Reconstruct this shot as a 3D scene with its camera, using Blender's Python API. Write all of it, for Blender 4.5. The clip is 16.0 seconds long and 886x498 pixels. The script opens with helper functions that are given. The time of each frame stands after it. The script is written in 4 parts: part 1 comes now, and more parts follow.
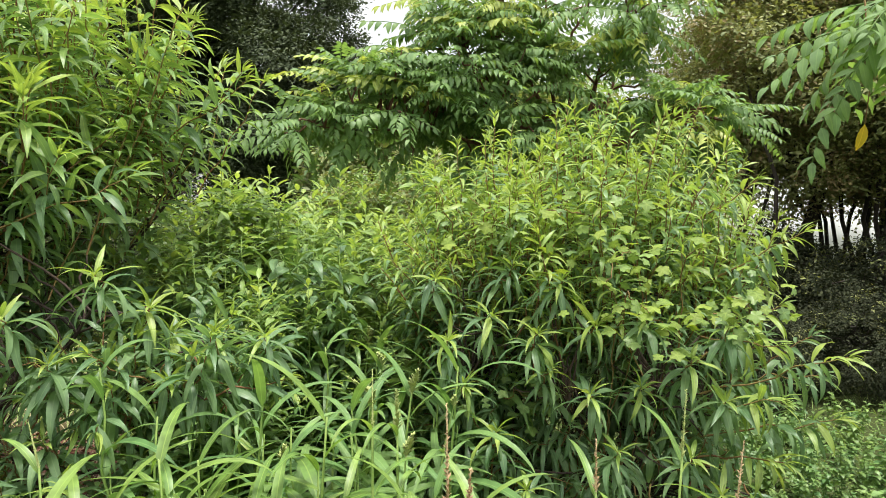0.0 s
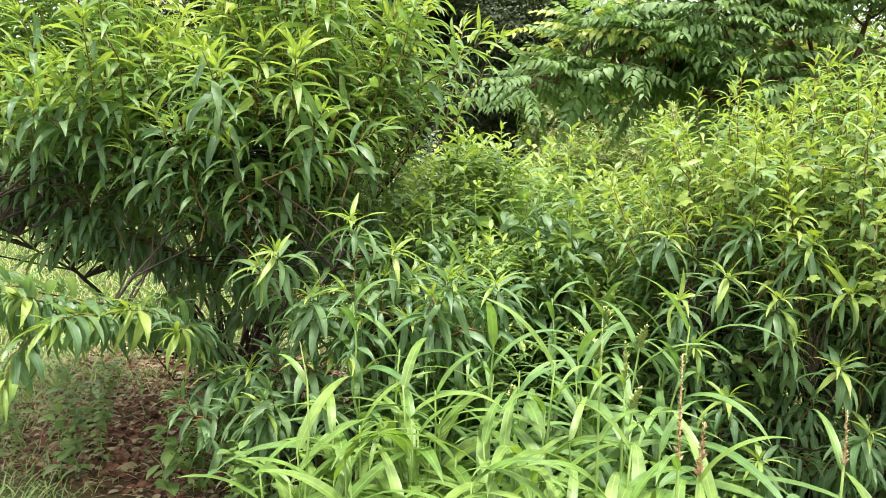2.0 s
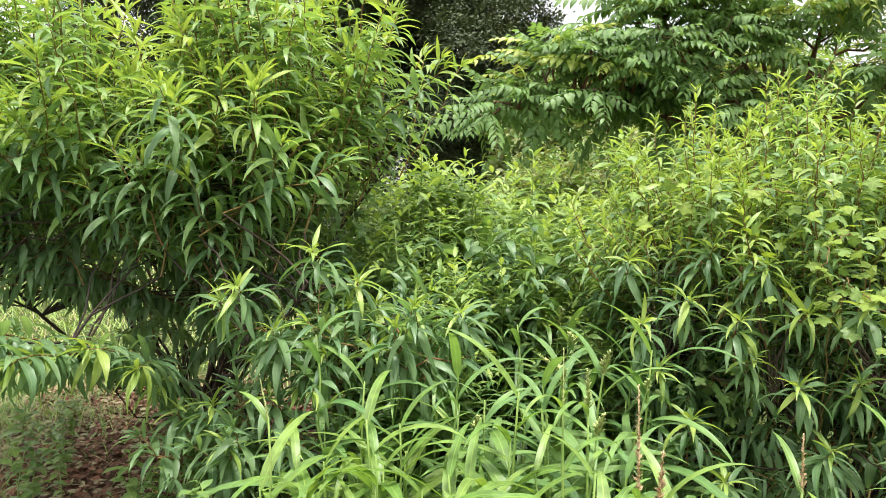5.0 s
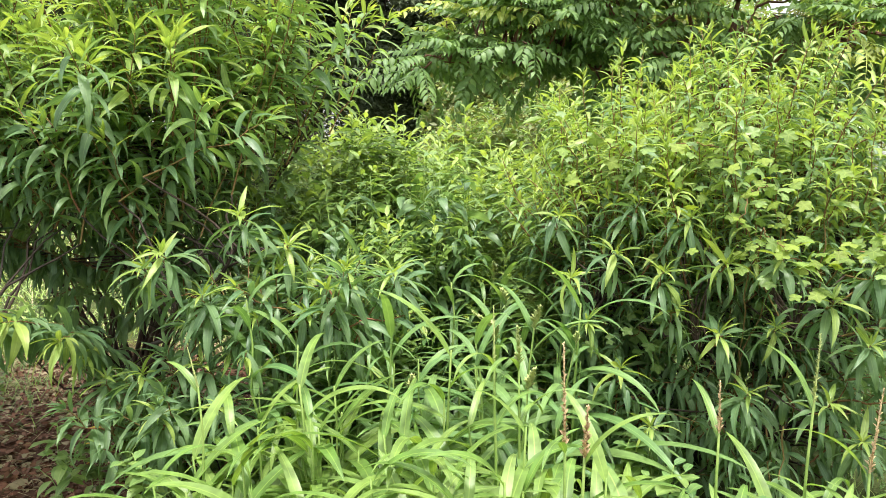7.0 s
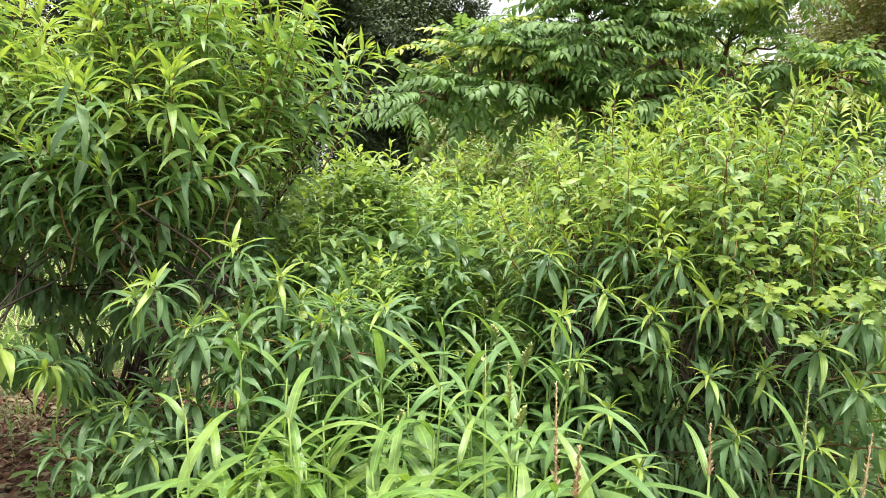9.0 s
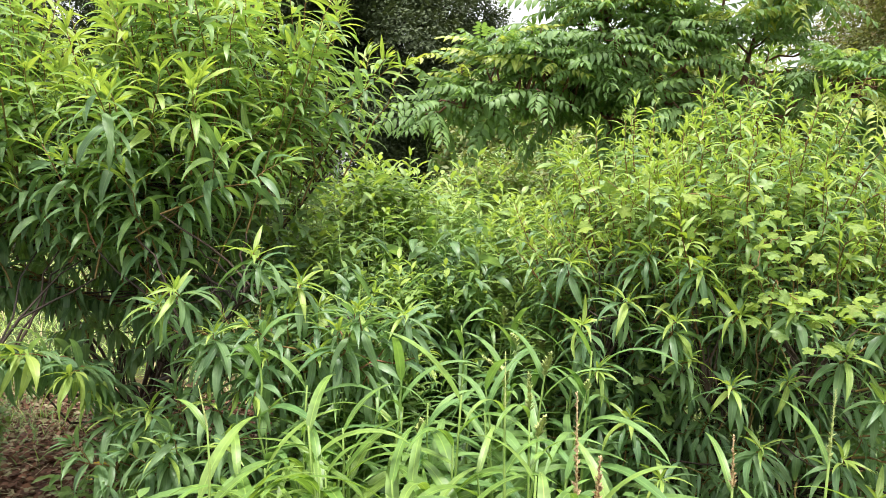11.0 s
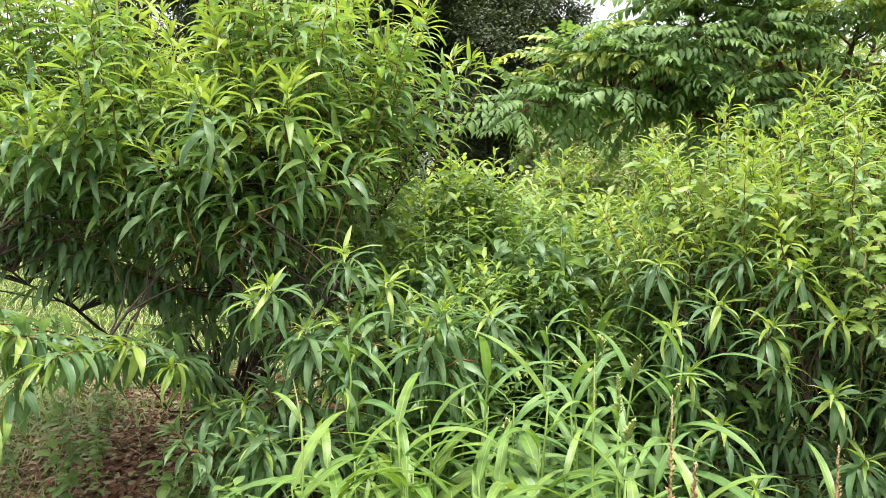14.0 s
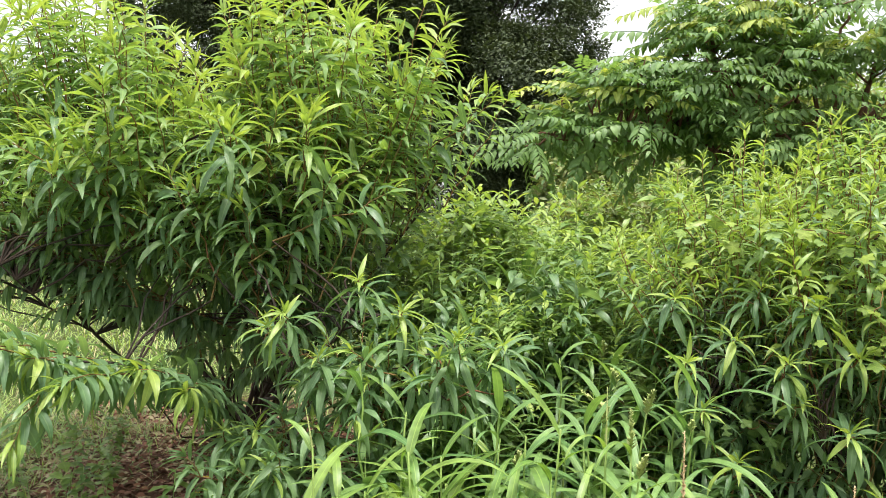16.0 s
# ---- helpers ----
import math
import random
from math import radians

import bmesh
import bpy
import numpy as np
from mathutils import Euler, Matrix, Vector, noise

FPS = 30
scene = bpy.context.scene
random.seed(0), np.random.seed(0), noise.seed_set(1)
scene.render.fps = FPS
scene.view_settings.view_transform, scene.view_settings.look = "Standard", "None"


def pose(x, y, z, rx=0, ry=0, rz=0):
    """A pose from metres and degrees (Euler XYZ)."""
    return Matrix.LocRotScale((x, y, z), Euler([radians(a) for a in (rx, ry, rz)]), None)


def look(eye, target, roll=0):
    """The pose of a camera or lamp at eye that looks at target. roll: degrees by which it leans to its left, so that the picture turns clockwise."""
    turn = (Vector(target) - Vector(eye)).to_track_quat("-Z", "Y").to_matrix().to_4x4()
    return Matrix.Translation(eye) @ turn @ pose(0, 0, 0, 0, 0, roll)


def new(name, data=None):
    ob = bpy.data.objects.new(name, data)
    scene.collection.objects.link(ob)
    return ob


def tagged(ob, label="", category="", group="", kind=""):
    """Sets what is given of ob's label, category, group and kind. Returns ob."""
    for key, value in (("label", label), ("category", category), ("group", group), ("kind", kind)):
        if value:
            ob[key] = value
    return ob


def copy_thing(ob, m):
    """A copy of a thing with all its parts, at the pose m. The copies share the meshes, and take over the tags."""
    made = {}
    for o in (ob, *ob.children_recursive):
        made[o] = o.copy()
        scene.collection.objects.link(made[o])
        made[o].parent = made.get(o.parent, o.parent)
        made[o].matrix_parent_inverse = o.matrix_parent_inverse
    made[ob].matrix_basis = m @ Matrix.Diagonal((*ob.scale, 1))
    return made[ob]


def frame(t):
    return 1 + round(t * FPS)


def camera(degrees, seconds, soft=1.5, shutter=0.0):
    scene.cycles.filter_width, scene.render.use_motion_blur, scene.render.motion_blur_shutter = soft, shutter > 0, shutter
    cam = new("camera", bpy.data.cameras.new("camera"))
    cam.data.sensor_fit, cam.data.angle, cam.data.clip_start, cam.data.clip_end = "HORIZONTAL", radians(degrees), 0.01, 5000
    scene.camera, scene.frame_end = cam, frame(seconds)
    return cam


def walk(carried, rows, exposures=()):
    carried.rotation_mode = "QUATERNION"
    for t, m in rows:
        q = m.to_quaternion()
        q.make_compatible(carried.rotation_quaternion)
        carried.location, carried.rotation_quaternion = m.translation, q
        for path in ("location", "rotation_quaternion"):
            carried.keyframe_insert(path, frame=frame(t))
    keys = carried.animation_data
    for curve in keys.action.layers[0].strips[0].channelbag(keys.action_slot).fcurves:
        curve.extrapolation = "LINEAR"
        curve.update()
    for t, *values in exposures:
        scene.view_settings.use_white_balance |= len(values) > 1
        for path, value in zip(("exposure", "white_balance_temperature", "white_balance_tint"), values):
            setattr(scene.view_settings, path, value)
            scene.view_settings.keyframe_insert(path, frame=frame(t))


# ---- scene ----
# ---- camera ----
cam = camera(63.4, 16.0, soft=0.75)
ROWS = [
    (0, 0.0000, -0.0000, 1.6600, 86.000, -0.000, -0.000),
    (0.5, 0.0118, -0.0181, 1.6617, 85.074, -0.070, 3.508),
    (1, 0.0137, -0.0241, 1.6622, 84.568, -0.137, 6.938),
    (1.5, -0.0048, -0.0327, 1.6489, 83.582, -0.453, 12.368),
    (2, -0.0294, -0.0533, 1.6360, 82.722, -0.467, 17.616),
    (2.5, -0.0316, -0.0744, 1.6343, 82.785, -0.590, 19.962),
    (3, -0.0300, -0.0850, 1.6411, 83.750, -0.752, 20.463),
    (3.5, -0.0192, -0.0767, 1.6470, 84.798, -0.312, 19.655),
    (4, -0.0051, -0.0588, 1.6485, 85.325, 0.052, 17.833),
    (4.2, -0.0021, -0.0547, 1.6504, 85.431, -0.009, 17.013),
    (6.3, 0.0150, -0.0201, 1.6770, 81.256, 1.977, 12.839),
    (6.5, 0.0210, -0.0191, 1.6783, 80.845, 1.918, 12.061),
    (7, 0.0249, -0.0211, 1.6796, 80.765, 1.481, 10.167),
    (7.5, 0.0227, -0.0278, 1.6839, 81.492, 1.117, 9.219),
    (8, 0.0195, -0.0317, 1.6860, 82.285, 0.594, 8.852),
    (8.5, 0.0183, -0.0345, 1.6891, 83.002, 0.300, 8.916),
    (9, 0.0144, -0.0334, 1.6889, 83.443, 0.140, 9.474),
    (9.5, 0.0134, -0.0324, 1.6888, 83.614, 0.107, 10.418),
    (9.7, 0.0164, -0.0274, 1.6886, 83.713, 0.139, 10.864),
    (12, 0.0080, -0.0512, 1.6918, 84.135, 0.157, 11.109),
    (12.5, 0.0090, -0.0583, 1.6903, 83.879, 0.514, 11.893),
    (13, 0.0039, -0.0581, 1.6930, 83.593, 1.050, 13.746),
    (13.5, -0.0021, -0.0539, 1.6945, 83.740, 0.996, 15.730),
    (14, -0.0111, -0.0529, 1.6930, 84.075, 0.414, 17.318),
    (14.5, -0.0121, -0.0539, 1.6930, 84.598, -0.015, 18.276),
    (15, -0.0042, -0.0588, 1.6957, 85.165, -0.093, 18.569),
    (15.5, -0.0084, -0.0676, 1.6981, 85.768, -0.296, 18.533),
    (16, -0.0054, -0.0688, 1.6963, 86.455, -0.494, 18.566),
]
walk(cam, [(t, pose(x, y, z, rx, ry, rz)) for t, x, y, z, rx, ry, rz in ROWS],
     [(0.0, 0.88), (1.0, 1.03), (2.0, 1.27), (3.5, 1.22), (4.0, 1.07), (6.5, 1.23), (7.0, 1.23), (9.0, 1.19), (13.0, 1.18), (14.5, 1.1), (16.0, 1.0)])

# ---- light: overcast summer day ----
world = bpy.data.worlds.new("overcast_sky")
scene.world = world
world.use_nodes = True
wn, wl = world.node_tree.nodes, world.node_tree.links
wn.clear()
sky = wn.new("ShaderNodeTexSky")
sky.sky_type, sky.sun_disc = "NISHITA", False
sky.sun_elevation, sky.sun_rotation = radians(76), radians(133)
cloud_tint = wn.new("ShaderNodeMix")
cloud_tint.data_type = "RGBA"
cloud_tint.inputs["Factor"].default_value = 0.8
cloud_tint.inputs["B"].default_value = (8.2, 8.2, 8.0, 1)
# an overcast sky is about three times as bright overhead as at the horizon
sky_dir, sky_xyz = wn.new("ShaderNodeTexCoord"), wn.new("ShaderNodeSeparateXYZ")
zenith = wn.new("ShaderNodeMapRange")
zenith.inputs["From Min"].default_value, zenith.inputs["From Max"].default_value = 0.0, 1.0
zenith.inputs["To Min"].default_value, zenith.inputs["To Max"].default_value = 0.055, 0.185
wl.new(sky_dir.outputs["Generated"], sky_xyz.inputs["Vector"])
wl.new(sky_xyz.outputs["Z"], zenith.inputs["Value"])
bg = wn.new("ShaderNodeBackground")
wl.new(zenith.outputs["Result"], bg.inputs["Strength"])
wo = wn.new("ShaderNodeOutputWorld")
wl.new(sky.outputs["Color"], cloud_tint.inputs["A"])
wl.new(cloud_tint.outputs["Result"], bg.inputs["Color"])
wl.new(bg.outputs["Background"], wo.inputs["Surface"])

sun_data = bpy.data.lights.new("sun", "SUN")
sun_data.energy, sun_data.angle, sun_data.color = 3.0, radians(12), (1.0, 0.96, 0.90)
sun = new("sun", sun_data)
sun.matrix_world = look((2.6, 0.6, 14), (0, 3, 0))

# ---- materials ----
rng = np.random.default_rng(11)


def nodes_of(name):
    m = bpy.data.materials.new(name)
    m.use_nodes = True
    n, l = m.node_tree.nodes, m.node_tree.links
    n.clear()
    return m, n, l, n.new("ShaderNodeOutputMaterial")


def leaf_material(name, colour, second, rough=0.36, see_through=0.28, vein=0.35, spots=0.3):
    """A leaf: colour varies from leaf to leaf, a paler midrib, faint blotches, light shining through."""
    m, n, l, out = nodes_of(name)
    pick = n.new("ShaderNodeMath")
    pick.operation = "FRACT"
    add = n.new("ShaderNodeMath")
    add.operation = "ADD"
    geo, info = n.new("ShaderNodeNewGeometry"), n.new("ShaderNodeObjectInfo")
    l.new(geo.outputs["Random Per Island"], add.inputs[0])
    l.new(info.outputs["Random"], add.inputs[1])
    l.new(add.outputs[0], pick.inputs[0])
    base = n.new("ShaderNodeMix")
    base.data_type = "RGBA"
    base.inputs["A"].default_value, base.inputs["B"].default_value = (*colour, 1), (*second, 1)
    l.new(pick.outputs[0], base.inputs["Factor"])
    coord, noise_tex = n.new("ShaderNodeTexCoord"), n.new("ShaderNodeTexNoise")
    noise_tex.inputs["Scale"].default_value, noise_tex.inputs["Detail"].default_value = 22.0, 3.0
    l.new(geo.outputs["Position"], noise_tex.inputs["Vector"])
    blotch = n.new("ShaderNodeMapRange")
    blotch.inputs["From Min"].default_value, blotch.inputs["From Max"].default_value = 0.35, 0.7
    blotch.inputs["To Min"].default_value, blotch.inputs["To Max"].default_value = 1.0 - spots * 0.5, 1.0 + spots * 0.5
    l.new(noise_tex.outputs["Fac"], blotch.inputs["Value"])
    shade = n.new("ShaderNodeVectorMath")
    shade.operation = "SCALE"
    l.new(base.outputs["Result"], shade.inputs[0])
    l.new(blotch.outputs["Result"], shade.inputs["Scale"])
    rib = n.new("ShaderNodeAttribute")
    rib.attribute_name = "rib"
    ribr = n.new("ShaderNodeMapRange")
    ribr.inputs["From Min"].default_value, ribr.inputs["From Max"].default_value = 0.03, 0.14
    ribr.inputs["To Min"].default_value, ribr.inputs["To Max"].default_value = vein, 0.0
    l.new(rib.outputs["Fac"], ribr.inputs["Value"])
    col = n.new("ShaderNodeMix")
    col.data_type = "RGBA"
    col.inputs["B"].default_value = (min(1, colour[0] * 2.2 + 0.06), min(1, colour[1] * 1.7 + 0.08), colour[2] * 1.6 + 0.03, 1)
    l.new(ribr.outputs["Result"], col.inputs["Factor"])
    l.new(shade.outputs[0], col.inputs["A"])
    p = n.new("ShaderNodeBsdfPrincipled")
    p.inputs["Roughness"].default_value = rough
    p.inputs["Specular IOR Level"].default_value = 0.52
    bump = n.new("ShaderNodeBump")
    bump.inputs["Strength"].default_value, bump.inputs["Distance"].default_value = 0.25, 0.004
    l.new(noise_tex.outputs["Fac"], bump.inputs["Height"])
    l.new(bump.outputs["Normal"], p.inputs["Normal"])
    l.new(col.outputs["Result"], p.inputs["Base Color"])
    glow = n.new("ShaderNodeVectorMath")
    glow.operation = "MULTIPLY"
    glow.inputs[1].default_value = (1.5, 1.45, 0.7)
    l.new(col.outputs["Result"], glow.inputs[0])
    tr = n.new("ShaderNodeBsdfTranslucent")
    l.new(glow.outputs[0], tr.inputs["Color"])
    mix = n.new("ShaderNodeMixShader")
    mix.inputs["Fac"].default_value = see_through
    l.new(p.outputs["BSDF"], mix.inputs[1])
    l.new(tr.outputs["BSDF"], mix.inputs[2])
    l.new(mix.outputs["Shader"], out.inputs["Surface"])
    return m


def rough_material(name, colour, second, scale=30.0, rough=0.85, bump=0.5, depth=0.01, stretch=(1, 1, 1)):
    """Bark, stems, litter: two colours mixed by noise at two scales, with relief."""
    m, n, l, out = nodes_of(name)
    geo = n.new("ShaderNodeNewGeometry")
    info = n.new("ShaderNodeObjectInfo")
    mp = n.new("ShaderNodeMapping")
    mp.inputs["Scale"].default_value = stretch
    l.new(geo.outputs["Position"], mp.inputs["Vector"])
    fine, wide = n.new("ShaderNodeTexNoise"), n.new("ShaderNodeTexNoise")
    fine.inputs["Scale"].default_value, fine.inputs["Detail"].default_value = scale, 5.0
    wide.inputs["Scale"].default_value, wide.inputs["Detail"].default_value = scale / 7, 3.0
    l.new(mp.outputs["Vector"], fine.inputs["Vector"])
    l.new(mp.outputs["Vector"], wide.inputs["Vector"])
    s = n.new("ShaderNodeMath")
    s.operation = "ADD"
    l.new(fine.outputs["Fac"], s.inputs[0])
    l.new(wide.outputs["Fac"], s.inputs[1])
    s2 = n.new("ShaderNodeMath")
    s2.operation = "MULTIPLY_ADD"
    s2.inputs[1].default_value, s2.inputs[2].default_value = 0.5, -0.15
    l.new(geo.outputs["Random Per Island"], s2.inputs[0])
    s3 = n.new("ShaderNodeMath")
    s3.operation = "ADD"
    l.new(s.outputs[0], s3.inputs[0])
    l.new(s2.outputs[0], s3.inputs[1])
    r = n.new("ShaderNodeMapRange")
    r.inputs["From Min"].default_value, r.inputs["From Max"].default_value = 0.7, 1.5
    l.new(s3.outputs[0], r.inputs["Value"])
    mix = n.new("ShaderNodeMix")
    mix.data_type = "RGBA"
    mix.inputs["A"].default_value, mix.inputs["B"].default_value = (*colour, 1), (*second, 1)
    l.new(r.outputs["Result"], mix.inputs["Factor"])
    p = n.new("ShaderNodeBsdfPrincipled")
    p.inputs["Roughness"].default_value = rough
    b = n.new("ShaderNodeBump")
    b.inputs["Strength"].default_value, b.inputs["Distance"].default_value = bump, depth
    l.new(s.outputs[0], b.inputs["Height"])
    l.new(b.outputs["Normal"], p.inputs["Normal"])
    l.new(mix.outputs["Result"], p.inputs["Base Color"])
    l.new(p.outputs["BSDF"], out.inputs["Surface"])
    return m


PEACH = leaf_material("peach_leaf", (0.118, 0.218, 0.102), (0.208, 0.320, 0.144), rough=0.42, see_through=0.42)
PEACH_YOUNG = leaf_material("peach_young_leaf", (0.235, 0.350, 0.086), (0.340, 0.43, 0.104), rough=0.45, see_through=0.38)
PEACH_MID = leaf_material("peach_mid_leaf", (0.168, 0.285, 0.096), (0.245, 0.365, 0.112), rough=0.42, see_through=0.42)
VINE = leaf_material("vine_leaf", (0.150, 0.240, 0.036), (0.245, 0.320, 0.044), rough=0.65, see_through=0.35)
PINNATE = leaf_material("pinnate_leaf", (0.125, 0.225, 0.075), (0.205, 0.320, 0.105), rough=0.52, see_through=0.4, vein=0.2)
PINNATE_YOUNG = leaf_material("pinnate_young_leaf", (0.316, 0.400, 0.083), (0.374, 0.420, 0.110), rough=0.45, see_through=0.35)
PINNATE_YELLOW = leaf_material("yellowed_leaf", (0.62, 0.40, 0.03), (0.66, 0.46, 0.04), rough=0.5)
GRASS = leaf_material("broad_grass_blade", (0.135, 0.245, 0.052), (0.225, 0.33, 0.078), rough=0.42, see_through=0.36, vein=0.5, spots=0.5)
GRASS_PALE = leaf_material("pale_grass_blade", (0.175, 0.285, 0.075), (0.255, 0.355, 0.105), rough=0.45, see_through=0.38, vein=0.6, spots=0.4)
GRASS_DEEP = leaf_material("deep_grass_blade", (0.104, 0.21, 0.071), (0.207, 0.33, 0.100), rough=0.45, see_through=0.33, vein=0.45)
WEED = leaf_material("weed_leaf", (0.138, 0.235, 0.074), (0.245, 0.350, 0.100), rough=0.44, see_through=0.36)
LAWN = leaf_material("meadow_grass", (0.200, 0.320, 0.080), (0.340, 0.420, 0.125), rough=0.6, vein=0.0)
DARK = leaf_material("evergreen_leaf", (0.044, 0.066, 0.026), (0.078, 0.103, 0.040), rough=0.75, see_through=0.12, vein=0.0)
# Thicket leaf: the shade beneath the trees is put into its dark colour.
SHADE_LEAF = leaf_material("shade_dark_leaf", (0.022, 0.032, 0.012), (0.046, 0.052, 0.020), rough=0.95, see_through=0.1, vein=0.0)
OLIVE = leaf_material("hedge_leaf", (0.17, 0.205, 0.070), (0.30, 0.31, 0.115), rough=0.6, see_through=0.28, vein=0.0)
BROWN_FRUIT = leaf_material("brown_seed", (0.23, 0.18, 0.080), (0.34, 0.27, 0.12), rough=0.8, see_through=0.1, vein=0.0)
BARK = rough_material("peach_bark", (0.022, 0.015, 0.011), (0.075, 0.046, 0.034), 40, stretch=(1, 1, 0.5))
TWIG = rough_material("red_green_twig", (0.19, 0.075, 0.035), (0.22, 0.17, 0.05), 25)
RED_BARK = rough_material("red_brown_bark", (0.10, 0.045, 0.03), (0.24, 0.11, 0.075), 35, stretch=(1, 1, 0.4))
DARK_BARK = rough_material("dark_bark", (0.018, 0.013, 0.010), (0.06, 0.045, 0.035), 30, stretch=(1, 1, 0.3))
STALK = rough_material("grass_stalk", (0.16, 0.28, 0.05), (0.32, 0.42, 0.12), 60, rough=0.5, bump=0.1)
SEED_RED = rough_material("ripe_seed_head", (0.34, 0.22, 0.11), (0.60, 0.45, 0.26), 160, depth=0.003)
SEED_GREEN = rough_material("green_seed_head", (0.28, 0.34, 0.09), (0.46, 0.50, 0.2), 160, depth=0.003)
LITTER = rough_material("dry_leaf_litter", (0.085, 0.034, 0.019), (0.27, 0.12, 0.068), 30)
PALE = rough_material("pale_render", (0.72, 0.72, 0.70), (0.84, 0.84, 0.82), 6)
STRAW = rough_material("dry_straw", (0.26, 0.20, 0.11), (0.42, 0.35, 0.2), 40)


# ---- building blocks ----
def unit(v):
    v = np.asarray(v, float)
    return v / np.maximum(np.linalg.norm(v, axis=-1, keepdims=True), 1e-9)


def mesh_from(name, verts, tris, materials, rib=None, slots=None, smooth=True):
    """A mesh of triangles from arrays."""
    verts, tris = np.asarray(verts, np.float32), np.asarray(tris, np.int32)
    me = bpy.data.meshes.new(name)
    me.vertices.add(len(verts))
    me.vertices.foreach_set("co", verts.ravel())
    me.loops.add(tris.size)
    me.loops.foreach_set("vertex_index", tris.ravel())
    me.polygons.add(len(tris))
    me.polygons.foreach_set("loop_start", np.arange(0, tris.size, 3, dtype=np.int32))
    me.polygons.foreach_set("use_smooth", np.full(len(tris), smooth))
    if slots is not None:
        me.polygons.foreach_set("material_index", np.asarray(slots, np.int32))
    for m in materials:
        me.materials.append(m)
    if rib is not None:
        a = me.attributes.new("rib", "FLOAT", "POINT")
        a.data.foreach_set("value", np.asarray(rib, np.float32))
    me.update(calc_edges=True)
    return me


class Shape:
    """Loose geometry that is gathered before it becomes one mesh."""

    def __init__(self):
        self.v, self.f, self.r, self.n = [], [], [], 0

    def add(self, v, f, r=None):
        v, f = np.asarray(v, float), np.asarray(f, int)
        self.v.append(v)
        self.f.append(f + self.n)
        self.r.append(np.ones(len(v)) if r is None else np.asarray(r, float))
        self.n += len(v)
        return self

    def arrays(self):
        return np.concatenate(self.v), np.concatenate(self.f), np.concatenate(self.r)

    def tube(self, pts, radii, sides=5):
        pts = np.asarray(pts, float)
        n = len(pts)
        radii = np.broadcast_to(np.asarray(radii, float), (n,))
        d = unit(np.gradient(pts, axis=0))
        ref = np.array([0.31, 0.22, 0.0]) if abs(d[0][2]) > 0.8 else np.array([0.0, 0.0, 1.0])
        a = unit(np.cross(d, ref))
        b = np.cross(d, a)
        ang = np.arange(sides) * 2 * np.pi / sides
        ring = pts[:, None] + radii[:, None, None] * (a[:, None] * np.cos(ang)[None, :, None] + b[:, None] * np.sin(ang)[None, :, None])
        v = np.concatenate([ring.reshape(-1, 3), pts[-1:] + d[-1:] * radii[-1]])
        f = []
        for i in range(n - 1):
            for j in range(sides):
                k = (j + 1) % sides
                p, q, r, s = i * sides + j, i * sides + k, (i + 1) * sides + k, (i + 1) * sides + j
                f += [(p, q, r), (p, r, s)]
        f += [((n - 1) * sides + j, (n - 1) * sides + (j + 1) % sides, n * sides) for j in range(sides)]
        return self.add(v, f)

    def mesh(self, name, material, with_rib=True):
        v, f, r = self.arrays()
        return mesh_from(name, v, f, [material], r if with_rib else None)


def curve(a, b, lift=0.0, n=7, wobble=0.0):
    """A bowed way from a to b; lift raises its middle."""
    a, b = np.asarray(a, float), np.asarray(b, float)
    s = np.linspace(0, 1, n)[:, None]
    p = a * (1 - s) + b * s
    p[:, 2] += lift * 4 * (s * (1 - s))[:, 0]
    if wobble:
        off = rng.normal(0, wobble, (n, 3)) * (np.sin(np.pi * s))
        p += off
    return p


def blade(width, segs, curl, fold, twist=0.0, widest=0.38, wave=0.0, phase=0.0, tip=1.0):
    """A leaf 1 long along x, its upper side up: verts, triangles and the distance from the midrib (0 to 1)."""
    v, r, rows = [], [], []
    x = z = 0.0
    for i in range(segs + 1):
        s = i / segs
        ang = curl * s ** 1.25
        if i:
            x += np.cos(ang) / segs
            z -= np.sin(ang) / segs
        w = width * (np.sin(np.pi * s ** (np.log(0.5) / np.log(widest))) ** tip) if 0 < i < segs else 0
        t = twist * s
        if i in (0, segs):
            rows.append([len(v)])
            v.append((x, 0, z))
            r.append(0.0)
            continue
        rows.append([len(v), len(v) + 1, len(v) + 2])
        up = fold * w + wave * width * np.sin(phase + 9 * s)
        dn = fold * w - wave * width * np.sin(phase + 9 * s + 1)
        for y, h, q in ((w, up, 1.0), (0, 0, 0.0), (-w, dn, 1.0)):
            v.append((x + np.sin(ang) * h, y * np.cos(t) - h * np.sin(t) * 0.5, z + np.cos(ang) * h + y * np.sin(t)))
            r.append(q)
    f = []
    for a, b in zip(rows, rows[1:]):
        if len(a) == 1:
            f += [(a[0], b[1], b[0]), (a[0], b[2], b[1])]
        elif len(b) == 1:
            f += [(a[0], a[1], b[0]), (a[1], a[2], b[0])]
        else:
            f += [(a[0], a[1], b[1]), (a[0], b[1], b[0]), (a[1], a[2], b[2]), (a[1], b[2], b[1])]
    return np.array(v), np.array(f), np.array(r)


def frames_for(d, up, size):
    """Rotation with scale for leaves that point along d with their upper side towards up."""
    d = unit(d)
    y = unit(np.cross(up, d))
    z = np.cross(d, y)
    return np.stack([d, y, z], axis=-1) * np.asarray(size)[:, None, None]


